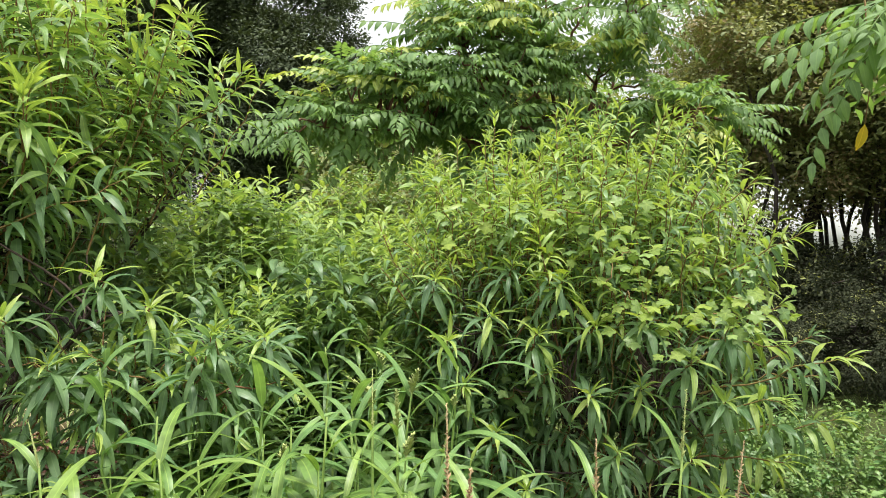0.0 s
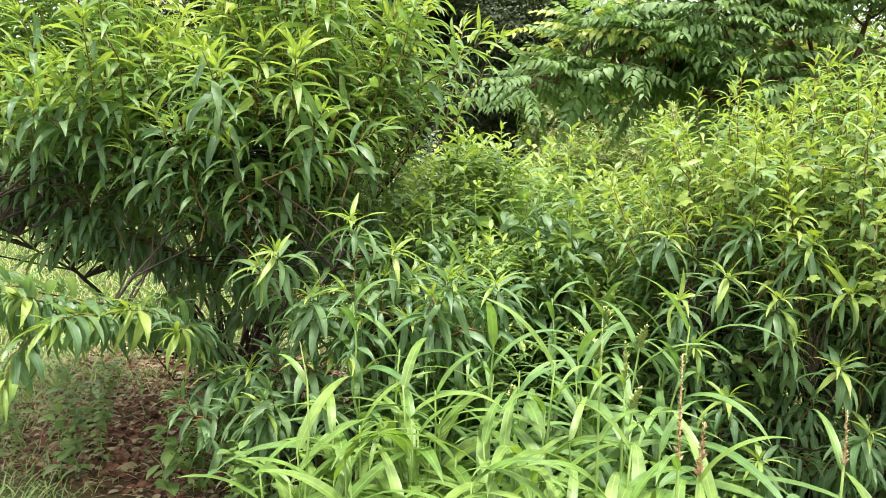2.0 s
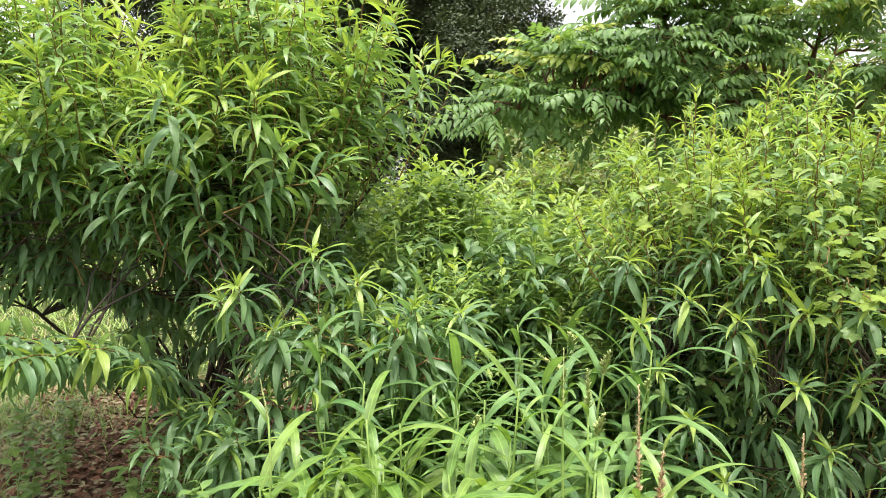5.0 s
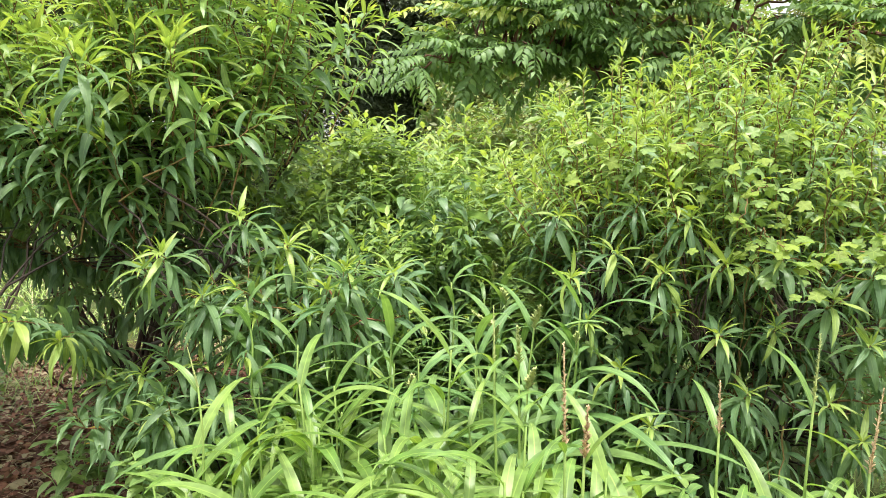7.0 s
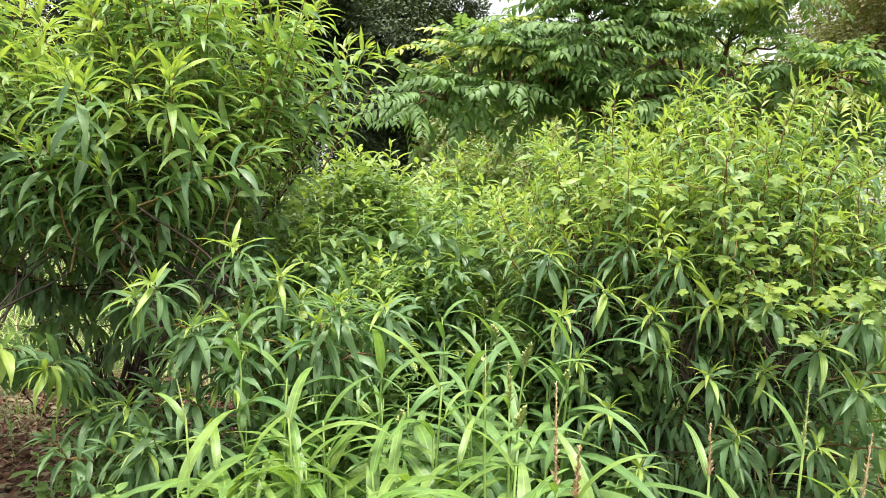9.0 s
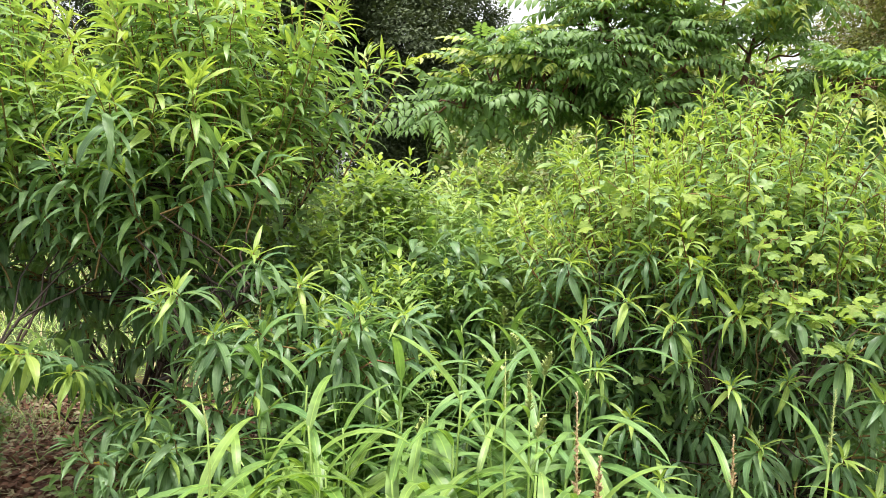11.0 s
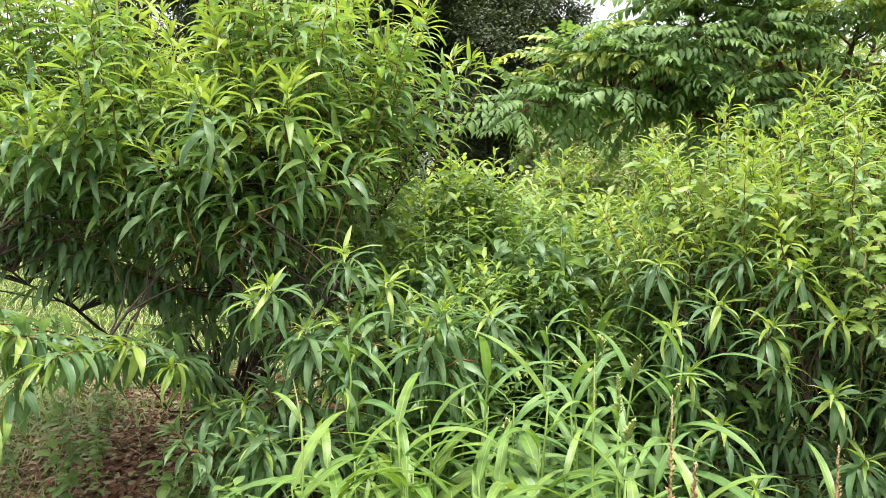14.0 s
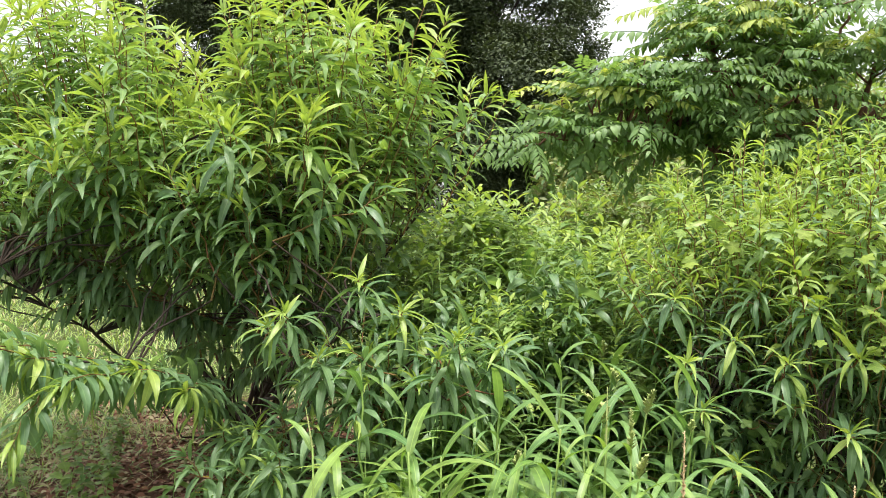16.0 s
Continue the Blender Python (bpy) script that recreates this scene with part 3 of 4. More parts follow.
def vine(at, runs, label):
    plant = thing("climbing_vine", at, label, "vine")
    lv, holders = Leaves(), []
    for way in runs:
        way = np.array(way, float)
        s = np.linspace(0, 1, 40)
        path = np.stack([np.interp(s, np.linspace(0, 1, len(way)), way[:, j]) for j in range(3)], -1)
        path += np.stack([np.convolve(rng.normal(0, 0.05, 46), np.ones(7) / 7, "valid") for _ in range(3)], -1)
        stem = child("vine_stem", Shape().tube(path, np.linspace(0.004, 0.002, 40), 4).mesh("vine_stem", TWIG), plant)
        holders.append((stem, path))
        k = 46
        u = rng.uniform(0.55, 1, k)
        p = np.stack([np.interp(u, s, path[:, j]) for j in range(3)], -1) + rng.normal(0, 0.12, (k, 3)) * np.array([1.1, 0.7, 0.4])
        d = rng.normal(0, 0.6, (k, 3)) + np.array([0, -0.6, -0.35])
        up = np.array([0, -0.45, 1.0]) + rng.normal(0, 0.25, (k, 3))
        lv.add(p, d, up, rng.uniform(0.035, 0.07, k), np.zeros(k, int), ((p[:, 2] < 1.1) | (rng.random(k) < 0.3)).astype(int))
    hang_leaves(plant, lv, [lobed_leaf()], [VINE, WEED], "lobed_leaf", 300, holders=holders)


vine((0.7, 3.2, 0.0), [[(0.7, 3.2, 0), (0.4, 2.95, 1.45), (0.1, 2.9, 1.66)], [(0.7, 3.2, 0.1), (0.75, 2.75, 1.45), (0.56, 2.56, 1.4)], [(0.7, 3.2, 0.1), (0.65, 2.6, 1.3), (0.86, 2.5, 1.2)],
                      [(0.7, 3.2, 0.1), (0.7, 2.9, 1.6), (0.4, 2.8, 1.62)], [(0.7, 3.2, 0.1), (0.5, 3.0, 0.9), (0.25, 2.85, 0.88)], [(0.7, 3.2, 0.1), (1.0, 2.75, 1.2), (1.1, 2.6, 1.28)]],
     "yellow-green lobed-leaved vine climbing over the low peach tree")


# ---- trees with feathered leaves ----
def feather(pairs, droop, size=0.2, wide=0.2, seed=0):
    """A compound leaf 1 long along x: a bent stalk with paired leaflets that hang from it."""
    r = np.random.default_rng(seed)
    s = Shape()
    t = np.linspace(0, 1, 7)
    stalk = np.stack([t * (1 - 0.15 * droop * t), 0.06 * np.sin(2.2 * t + seed), -droop * 0.38 * t ** 2], -1)
    s.tube(stalk, np.linspace(0.010, 0.004, 7), 3)
    for i in range(pairs):
        u = 0.16 + 0.84 * i / (pairs - 1)
        for side in (-1, 1):
            q = np.array([np.interp(min(1, u + 0.03 * side), t, stalk[:, j]) for j in range(3)])
            tv, tf, tr = blade(wide * r.uniform(0.85, 1.15), 4, r.uniform(0.4, 1.0), 0.22, 0.15 * side, 0.36)
            d = unit(np.array([[0.5 + 0.5 * (u > 0.95) + r.normal(0, 0.12), side * r.uniform(0.7, 0.95), -r.uniform(0.1, 0.65)]]))
            m = frames_for(d, np.array([[0.3, side * 0.35, 1.0]]) + r.normal(0, 0.12, (1, 3)), [size * (1.15 - 0.5 * abs(u - 0.5)) * r.uniform(0.85, 1.15)])[0]
            s.add(tv @ m.T + q, tf, tr)
    return s.arrays()


FEATHERS = [feather(8, 0.7, 0.19, 0.19, 1), feather(9, 1.0, 0.18, 0.19, 2), feather(7, 0.5, 0.21, 0.2, 3), feather(8, 1.4, 0.19, 0.18, 4)]


def feather_tree(name, base, fork, limbs, blobs, count, label, size=(0.3, 0.5), near=200, thick=0.036, bark=None, bright=0.12):
    base, fork = np.array(base, float), np.array(fork, float)
    bark = bark or RED_BARK
    tree = thing(name, base, label, "tree")
    child("trunk", Shape().tube(curve(base - (0, 0, 0.05), fork, 0, 7, 0.03), np.linspace(thick, thick * 0.75, 7), 9).mesh("trunk", bark), tree)
    ways, holders = [], []
    for end in limbs:
        w = curve(fork - (0, 0, 0.03), end, lift=rng.uniform(-0.05, 0.15), n=8, wobble=0.05)
        holders.append((child("limb", Shape().tube(w, np.linspace(thick * 0.6, thick * 0.12, 8), 6).mesh("limb", bark), tree), w))
        s = np.linspace(0, 1, 20)
        ways.append(np.stack([np.interp(s, np.linspace(0, 1, 8), w[:, j]) for j in range(3)], -1)[6:])
    nodes = np.concatenate(ways)
    tips, outs = in_blobs(blobs, count // 7, 0.3)
    twigs, lv = Shape(), Leaves()
    for tip, out in zip(tips, outs):
        hold = nodes[np.argmin(np.linalg.norm(nodes - tip, axis=1) + np.maximum(0, nodes[:, 2] - tip[2]))]
        way = curve(hold, tip, lift=0.05, n=6, wobble=0.02)
        twigs.tube(way, np.linspace(0.011, 0.005, 6), 4)
        k = 7
        u = np.linspace(0.55, 1.0, k)
        p = np.stack([np.interp(u, np.linspace(0, 1, 6), way[:, j]) for j in range(3)], -1)
        ang = np.arange(k) * 2.4 + rng.uniform(0, 6.28)
        flat = unit((tip - hold) * np.array([1, 1, 0.3]) + out * 0.4)
        d = np.stack([np.cos(ang), np.sin(ang), rng.uniform(-0.2, 0.3, k)], -1) * 0.8 + flat * 0.5
        up = np.array([0, -0.35, 1.0]) + rng.normal(0, 0.22, (k, 3))
        slot = np.full(k, int(rng.random() < bright))
        lv.add(p, d, up, rng.uniform(*size, k), rng.integers(0, 4, k), slot)
    child("twig_tangle", twigs.mesh("twig_tangle", bark), tree, kind="stuff")
    hang_leaves(tree, lv, FEATHERS, [PINNATE, PINNATE_YOUNG], "compound_leaf", near, holders=holders)
    return tree


feather_tree("feather_leaved_tree", (1.15, 6.6, 0), (1.06, 6.4, 1.95),
             [(0.2, 6.0, 2.9), (1.25, 6.2, 3.7), (1.7, 6.2, 3.5), (2.2, 6.0, 2.5), (-0.9, 5.5, 2.2), (0.85, 6.4, 3.8), (1.9, 7.0, 3.2), (-0.1, 6.4, 3.2), (0.4, 5.7, 2.3), (1.8, 5.7, 2.3), (1.5, 6.3, 3.0), (0.5, 6.2, 3.3)],
             [((1.15, 6.1, 3.2), (1.0, 0.7, 0.45), 3.4), ((0.1, 5.9, 2.75), (0.7, 0.6, 0.42), 3.0), ((-0.35, 5.7, 2.45), (0.65, 0.5, 0.3), 2.2), ((-0.85, 5.5, 2.18), (0.4, 0.35, 0.14), 0.8), ((1.9, 5.6, 2.2), (0.55, 0.5, 0.28), 1.4),
              ((1.3, 6.9, 2.6), (1.3, 0.4, 0.5), 1.6), ((0.8, 5.9, 2.6), (0.8, 0.4, 0.35), 2.0), ((0.15, 5.8, 2.1), (0.8, 0.4, 0.25), 1.4), ((0.3, 6.0, 3.3), (0.5, 0.4, 0.3), 1.2)],
             1330, "young tree with feathered leaves and reddish-brown stems", near=280, size=(0.3, 0.52), bright=0.14)
# The crown at z 3.5 is out of view, added to shade bough and foreground.
bough = feather_tree("overhanging_feather_leaved_tree", (3.0, 0.4, 0), (2.6, 0.8, 1.9), [(1.2, 1.95, 2.25), (1.4, 2.0, 2.35), (2.2, 1.6, 3.3), (2.6, 0.4, 3.6), (1.8, 0.8, 3.5), (3.2, 1.2, 3.5)],
                     [((1.24, 1.95, 2.1), (0.2, 0.15, 0.08), 1), ((2.5, 0.8, 3.5), (1.0, 0.9, 0.4), 6)], 200, "bough of feathered leaves hanging over the garden, with an unseen crown added for shade", size=(0.26, 0.4), near=60, thick=0.06, bright=0.0)
yv, yf, yr = blade(0.2, 5, 0.4, 0.2, 0.2, 0.45)
ym = frames_for(np.array([[-0.1, 0.1, -1.0]]), np.array([[0.1, -1.0, 0.2]]), [0.075])[0]
child("yellowed_leaf", mesh_from("yellowed_leaf", yv, yf, [PINNATE_YELLOW], yr), bough, Matrix([[*ym[r], (1.13, 1.94, 1.86)[r]] for r in range(3)] + [[0, 0, 0, 1]]), "yellow dying leaf hanging from the bough")
child("leaf_stalk", Shape().tube([(1.13, 1.94, 1.86), (1.15, 1.95, 2.0), (1.12, 1.95, 2.2)], [0.0015, 0.002, 0.003], 4).mesh("leaf_stalk", TWIG), bough)


# ---- far trees ----
def spray(leaves, length, width, seed):
    r = np.random.default_rng(seed)
    s = Shape()
    leaf = np.array([(0, 0, 0), (0.45, width, 0.06), (1, 0, -0.1), (0.45, -width, 0.06)])
    for i in range(leaves):
        d = unit(np.array([[r.normal(0.5, 0.6), r.normal(0, 0.8), r.normal(0, 0.5)]]))
        m = frames_for(d, np.array([[0.1, 0.1, 1.0]]) + r.normal(0, 0.3, (1, 3)), [length * r.uniform(0.6, 1.2)])[0]
        s.add(leaf @ m.T + r.normal(0, 0.3, 3) * np.array([1, 1, 0.6]), [(0, 2, 1), (0, 3, 2)])
    return s.arrays()


SPRAYS = [spray(15, 0.4, 0.24, i) for i in range(4)]
FINE_SPRAYS = [spray(30, 0.215, 0.26, 9 + i) for i in range(4)]


def far_tree(name, base, height, radius, lobes, label, materials, spray_size, per_lobe=46, low=0.15, bark=None, second=0.3, lobe=0.32, sprays=None, stems=1):
    base = np.array(base, float)
    tree = thing(name, base, label, "tree")
    child("trunk", Shape().tube(curve(base - (0, 0, 0.1), base + (0.1, 0, height * 0.8), 0, 8, 0.08), np.linspace(height * 0.022, height * 0.006, 8), 8).mesh("trunk", bark or DARK_BARK), tree)
    for i in range(1, stems):
        a = i * 2.4
        foot = base + np.array([math.cos(a), math.sin(a), 0]) * radius * rng.uniform(0.2, 0.75)
        child("stem", Shape().tube(curve(foot - (0, 0, 0.1), foot + np.array([rng.normal(0, 0.25), rng.normal(0, 0.25), height * 0.6]), 0, 7, 0.05), np.linspace(0.035, 0.015, 7), 6).mesh("stem", bark or DARK_BARK), tree)
    c = base + np.array([0, 0, height * (0.5 + low / 2)])
    rad = np.array([radius, radius, height * (0.5 - low / 2)])
    centres, outs = in_blobs([(c, rad * 0.9, 1)], lobes, 0.55)
    limbs, lv = Shape(), Leaves()
    for q, out in zip(centres, outs):
        root = base + np.array([0, 0, max(height * (low + 0.1), (q[2] - base[2]) * 0.7)])
        limbs.tube(curve(root, q, 0.1, 5, 0.05), np.linspace(height * 0.0025, 0.008, 5), 4)
        r = radius * lobe * rng.uniform(0.6, 1.2)
        d = unit(rng.normal(size=(per_lobe, 3)) + out * 0.5)
        p = q + d * r * np.array([1, 1, 0.62]) * rng.uniform(0.75, 1.05, (per_lobe, 1))
        dd = d * np.array([1, 1, 0.4]) + np.array([0, 0, -0.25]) + rng.normal(0, 0.25, (per_lobe, 3))
        lv.add(p, dd, np.array([0, 0, 1.0]) + d * 0.7, spray_size * rng.uniform(0.7, 1.3, per_lobe), rng.integers(0, 4, per_lobe),
               (rng.random(per_lobe) < second).astype(int))
    child("limb_tangle", limbs.mesh("limb_tangle", bark or DARK_BARK), tree, kind="stuff")
    p, m, k, s = lv.arrays()
    child("crown", joined("crown", sprays or SPRAYS, materials, p, m, k, s), tree, kind="stuff")
    return tree


big = far_tree("evergreen_tree", (-5.15, 19.0, 0), 10.5, 2.9, 135, "tall dark evergreen tree beyond the garden", [DARK, DARK], 0.55, low=0.06, per_lobe=60, lobe=0.33, sprays=FINE_SPRAYS)
copy_thing(big, pose(-9.4, 20.5, 0, 0, 0, 70))
copy_thing(big, pose(-13.6, 18.8, 0, 0, 0, 200))
hedge = far_tree("brown_tinged_tree", (4.3, 8.4, 0), 4.9, 1.75, 120, "broad shrubby tree with brownish-green seeding foliage", [OLIVE, BROWN_FRUIT], 0.27, low=0.29, second=0.22, per_lobe=40, sprays=FINE_SPRAYS, stems=14, lobe=0.34)
# The copy at (5.5, 7.2) is added to shade the undergrowth; mostly unseen.
for x, y, a in ((5.7, 9.4, 100), (7.4, 8.9, 300), (5.5, 7.2, 210)):
    copy_thing(hedge, pose(x, y, 0, 0, 0, a))
shrub = far_tree("leafy_shrub", (0.6, 10.5, 0), 3.7, 1.6, 75, "rounded mid-green shrub behind the garden trees", [OLIVE, WEED], 0.30, low=0.02, second=0.5, per_lobe=36)
for x, y, a in ((-0.6, 11.5, 50), (-0.7, 7.4, 80), (0.5, 8.2, 170), (2.4, 11.5, 140),):
    copy_thing(shrub, pose(x, y, 0, 0, 0, a) @ Matrix.Scale(0.56 if y < 9 else 1.0, 4))
thicket = far_tree("dark_thicket", (3.3, 7.6, 0), 1.4, 1.05, 36, "undergrowth at the foot of the trees, its leaf colour darkened for shade", [SHADE_LEAF, OLIVE], 0.2, low=0.0, second=0.08, per_lobe=26, sprays=FINE_SPRAYS)
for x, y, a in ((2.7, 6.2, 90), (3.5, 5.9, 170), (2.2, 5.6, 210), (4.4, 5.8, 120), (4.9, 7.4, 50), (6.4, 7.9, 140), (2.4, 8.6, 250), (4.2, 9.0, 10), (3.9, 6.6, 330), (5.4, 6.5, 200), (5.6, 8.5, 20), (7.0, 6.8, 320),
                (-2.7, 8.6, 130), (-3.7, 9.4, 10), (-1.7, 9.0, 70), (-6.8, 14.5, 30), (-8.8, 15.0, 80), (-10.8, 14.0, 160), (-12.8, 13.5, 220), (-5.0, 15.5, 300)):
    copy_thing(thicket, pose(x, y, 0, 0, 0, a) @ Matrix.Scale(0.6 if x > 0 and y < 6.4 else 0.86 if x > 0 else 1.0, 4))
pale_wall = Shape()
for x0, y0, x1, y1, z0, z1 in ((4.0, 15.0, 16.0, 15.3, -0.1, 1.95),):
    pale_wall.add([(x, y, z) for z in (z0, z1) for x, y in ((x0, y0), (x1, y0), (x1, y1), (x0, y1))],
                  [(0, 1, 5), (0, 5, 4), (1, 2, 6), (1, 6, 5), (2, 3, 7), (2, 7, 6), (3, 0, 4), (3, 4, 7), (4, 5, 6), (4, 6, 7), (0, 2, 1), (0, 3, 2)])
tagged(new("garden_wall", pale_wall.mesh("garden_wall", PALE, False)), "pale rendered garden wall beyond the dark trees", "wall", kind="structure")


# ---- broad-bladed grass ----
def blade_set(width):
    return [blade(width * w, 10, c, 0.22, t, 0.33, 0.05, i, 0.7) for i, (w, c, t) in
            enumerate(((1.0, 1.7, 0.2), (1.2, 1.3, -0.3), (0.9, 2.2, 0.5), (1.15, 0.9, -0.1), (1.0, 1.5, 0.8), (0.95, 1.1, 0.2)))]


BLADE_MESHES = [mesh_from("blade", v, f, [GRASS], r) for v, f, r in blade_set(0.05)]
BROAD_MESHES = [mesh_from("blade", v, f, [GRASS_PALE], r) for v, f, r in blade_set(0.058)]
DEEP_MESHES = [mesh_from("blade", v, f, [GRASS_DEEP], r) for v, f, r in blade_set(0.042)]


def seed_spike(top, length, material, fat=1.0, bend=(0, 0)):
    spike = Shape()
    n = 80
    end = top + np.array([bend[0], bend[1], length])
    for i in range(n):
        u = i / n
        q = top * (1 - u) + end * u
        a = i * 2.4 + rng.normal(0, 0.7)
        d = unit(np.array([[math.cos(a), math.sin(a), 1.3]]))
        tv, tf, tr = blade(0.28, 2, 0.2, 0.3)
        spike.add(tv @ frames_for(d, np.array([[0, 0, 1.0]]), [fat * 0.015 * (1.2 - 0.75 * u) * rng.uniform(0.55, 1.4)])[0].T + q, tf, tr)
    spike.tube([top, end], [0.003, 0.0012], 4)
    return spike.mesh("seed_head", material)


def grass_plant(at, height, blades, head=None, lean=(0, 0), meshes=None, size=(0.36, 0.64), low=0.3,
                label="broad-bladed grass plant with arching bright green leaves", group="broad grass in front of the trees"):
    at = np.array([at[0], at[1], float(ground_height(at[0], at[1]))])
    g = thing("broad_leaved_grass", at, label, "grass", group)
    top = at + np.array([lean[0], lean[1], height])
    way = curve(at - (0, 0, 0.02), top, 0, 8, 0.008)
    child("stalk", Shape().tube(way, np.linspace(0.0075, 0.003, 8), 6).mesh("stalk", STALK), g)
    ang = rng.uniform(0, 6.28)
    for i in range(blades):
        s = low + (0.98 - low) * i / max(1, blades - 1)
        p = [float(np.interp(s, np.linspace(0, 1, 8), way[:, j])) for j in range(3)]
        ang += math.pi + rng.normal(0, 0.6)
        rise = rng.uniform(0.5, 1.7) + (s > 0.9) * 0.8
        d = np.array([[math.cos(ang), math.sin(ang), rise]])
        m = frames_for(d, np.array([[-math.cos(ang), -math.sin(ang), 0.6]]) + rng.normal(0, 0.2, (1, 3)), [rng.uniform(*size) * (1.2 - 0.6 * s)])[0]
        child("blade", (meshes or BLADE_MESHES)[int(rng.integers(0, 6))], g, Matrix([[*m[r], p[r]] for r in range(3)] + [[0, 0, 0, 1]]))
    if head:
        child("seed_head", seed_spike(top, head[0], head[1], head[2], rng.normal(0, 0.012 if meshes is None else 0.05, 2)), g)
    return g


for i in range(104):
    x = -1.1 + 1.95 * (i + rng.uniform(0, 1)) / 104
    y = rng.uniform(1.42, 2.05) + (0.12 if x < -0.7 else 0)
    grass_plant((x, y), (rng.uniform(0.5, 0.8) if x < 0.1 else rng.uniform(0.46, 0.6)), int(rng.integers(7, 10)), None, rng.normal(0, 0.05, 2))
for x, y, z, length, material, fat in ((0.0, 1.40, 1.0, 0.22, SEED_RED, 0.9), (0.57, 1.70, 1.02, 0.17, SEED_GREEN, 0.8), (0.36, 1.69, 0.93, 0.13, SEED_RED, 0.8), (0.04, 1.43, 0.96, 0.11, SEED_RED, 1.0),
                                       (0.66, 1.6, 0.9, 0.2, SEED_RED, 0.9), (-0.14, 2.0, 0.98, 0.12, SEED_GREEN, 1.3), (-0.2, 1.9, 1.02, 0.16, SEED_GREEN, 0.5), (-1.02, 1.75, 1.0, 0.12, SEED_GREEN, 0.4)):
    grass_plant((x, y), z, 4, (length, material, fat), (0.01, 0.0), size=(0.26, 0.42), label="seeding broad-bladed grass with an upright seed head", low=0.45)

for i in range(44):
    grass_plant((rng.uniform(0.08, 0.95), rng.uniform(1.5, 1.95)), rng.uniform(0.5, 0.68), int(rng.integers(6, 9)), None, rng.normal(0, 0.04, 2), size=(0.3, 0.5))

for i in range(16):
    grass_plant((-0.42 + 0.038 * i, rng.uniform(1.5, 1.85)), rng.uniform(0.5, 0.76), int(rng.integers(6, 9)), None, rng.normal(0, 0.05, 2), BROAD_MESHES, (0.36, 0.56),
                label="broad-bladed grass plant with wide pale green leaves")
for i in range(8):
    grass_plant((rng.uniform(-1.0, 0.0), rng.uniform(1.7, 2.1)), rng.uniform(0.8, 1.02), int(rng.integers(7, 10)), None, rng.normal(0, 0.05, 2), size=(0.34, 0.55))

# taller, deeper green grass between the trees
stock = [grass_plant((-0.85 + 0.2 * i, 2.75 + 0.1 * (i % 3)), 0.88 + 0.07 * (i % 3), 12, (0.07, SEED_GREEN, 1.6) if i % 2 else None, rng.normal(0, 0.06, 2), DEEP_MESHES, (0.4, 0.65), 0.15,
                     "tall deep green grass clump between the trees", "tall grass between the trees") for i in range(5)]
for i in range(64):
    x, y = rng.uniform(-1.3, 0.15), rng.uniform(2.15, 4.2)
    q = copy_thing(stock[i % 5], pose(x, y, float(ground_height(x, y)), 0, 0, rng.uniform(0, 360)) @ Matrix.Scale(rng.uniform(0.8, 1.12), 4))


# ---- weeds and undergrowth ----
WEED_LEAVES = [blade(w, 4, c, 0.2, t, 0.4, 0.08, i) for i, (w, c, t) in enumerate(((0.11, 0.8, 0.2), (0.15, 0.5, -0.2), (0.13, 1.1, 0.1), (0.2, 0.6, 0.0)))]


HERB_LEAVES = [blade(w, 4, c, 0.2, t, 0.42, 0.1, i, 0.8) for i, (w, c, t) in enumerate(((0.24, 0.8, 0.2), (0.3, 0.5, -0.2), (0.26, 1.1, 0.1), (0.34, 0.6, 0.0)))]


def weed(at, height, leaf, gap, label, materials, group, fan=0.9, branches=5, up=0.35, shapes=WEED_LEAVES):
    """An upright leafy weed with side shoots."""
    at = np.array([at[0], at[1], float(ground_height(at[0], at[1]))])
    g = thing("leafy_weed", at, label, "weed", group)
    lv = Leaves()
    top = at + np.array([rng.normal(0, 0.05), rng.normal(0, 0.05), height])
    main = curve(at - (0, 0, 0.02), top, 0, 9, 0.012)
    stems = [(main, 0.005)]
    for i in range(branches):
        s = rng.uniform(0.3, 0.9)
        p = np.array([np.interp(s, np.linspace(0, 1, 9), main[:, j]) for j in range(3)])
        a = i * 2.4 + rng.uniform(0, 1)
        stems.append((curve(p, p + np.array([math.cos(a), math.sin(a), 1.0]) * height * 0.28 * (1.2 - s), 0, 6, 0.01), 0.003))
    for way, r in stems:
        n = len(way)
        child("stem", Shape().tube(way, np.linspace(r, r * 0.4, n), 3).mesh("stem", STALK), g)
        length = np.linalg.norm(np.diff(way, axis=0), axis=1).sum()
        k = max(5, int(length / gap))
        u = np.linspace(0.12, 1.0, k)
        p = np.stack([np.interp(u, np.linspace(0, 1, n), way[:, j]) for j in range(3)], -1)
        ang = np.arange(k) * 2.4 + rng.uniform(0, 6)
        d = np.stack([np.cos(ang) * fan, np.sin(ang) * fan, rng.uniform(up - 0.35, up + 0.3, k)], -1)
        d[:, 2] += 0.7 * (u > 0.9)
        lv.add(p, d, np.array([0, 0, 1.0]) + rng.normal(0, 0.2, (k, 3)), leaf * rng.uniform(0.7, 1.2, k) * (1.15 - 0.5 * u), rng.integers(0, 4, k), (u > 0.86).astype(int))
    p, m, k, s = lv.arrays()
    child("leafage", joined("leafage", shapes, materials, p, m, k, s), g, kind="stuff")
    return g


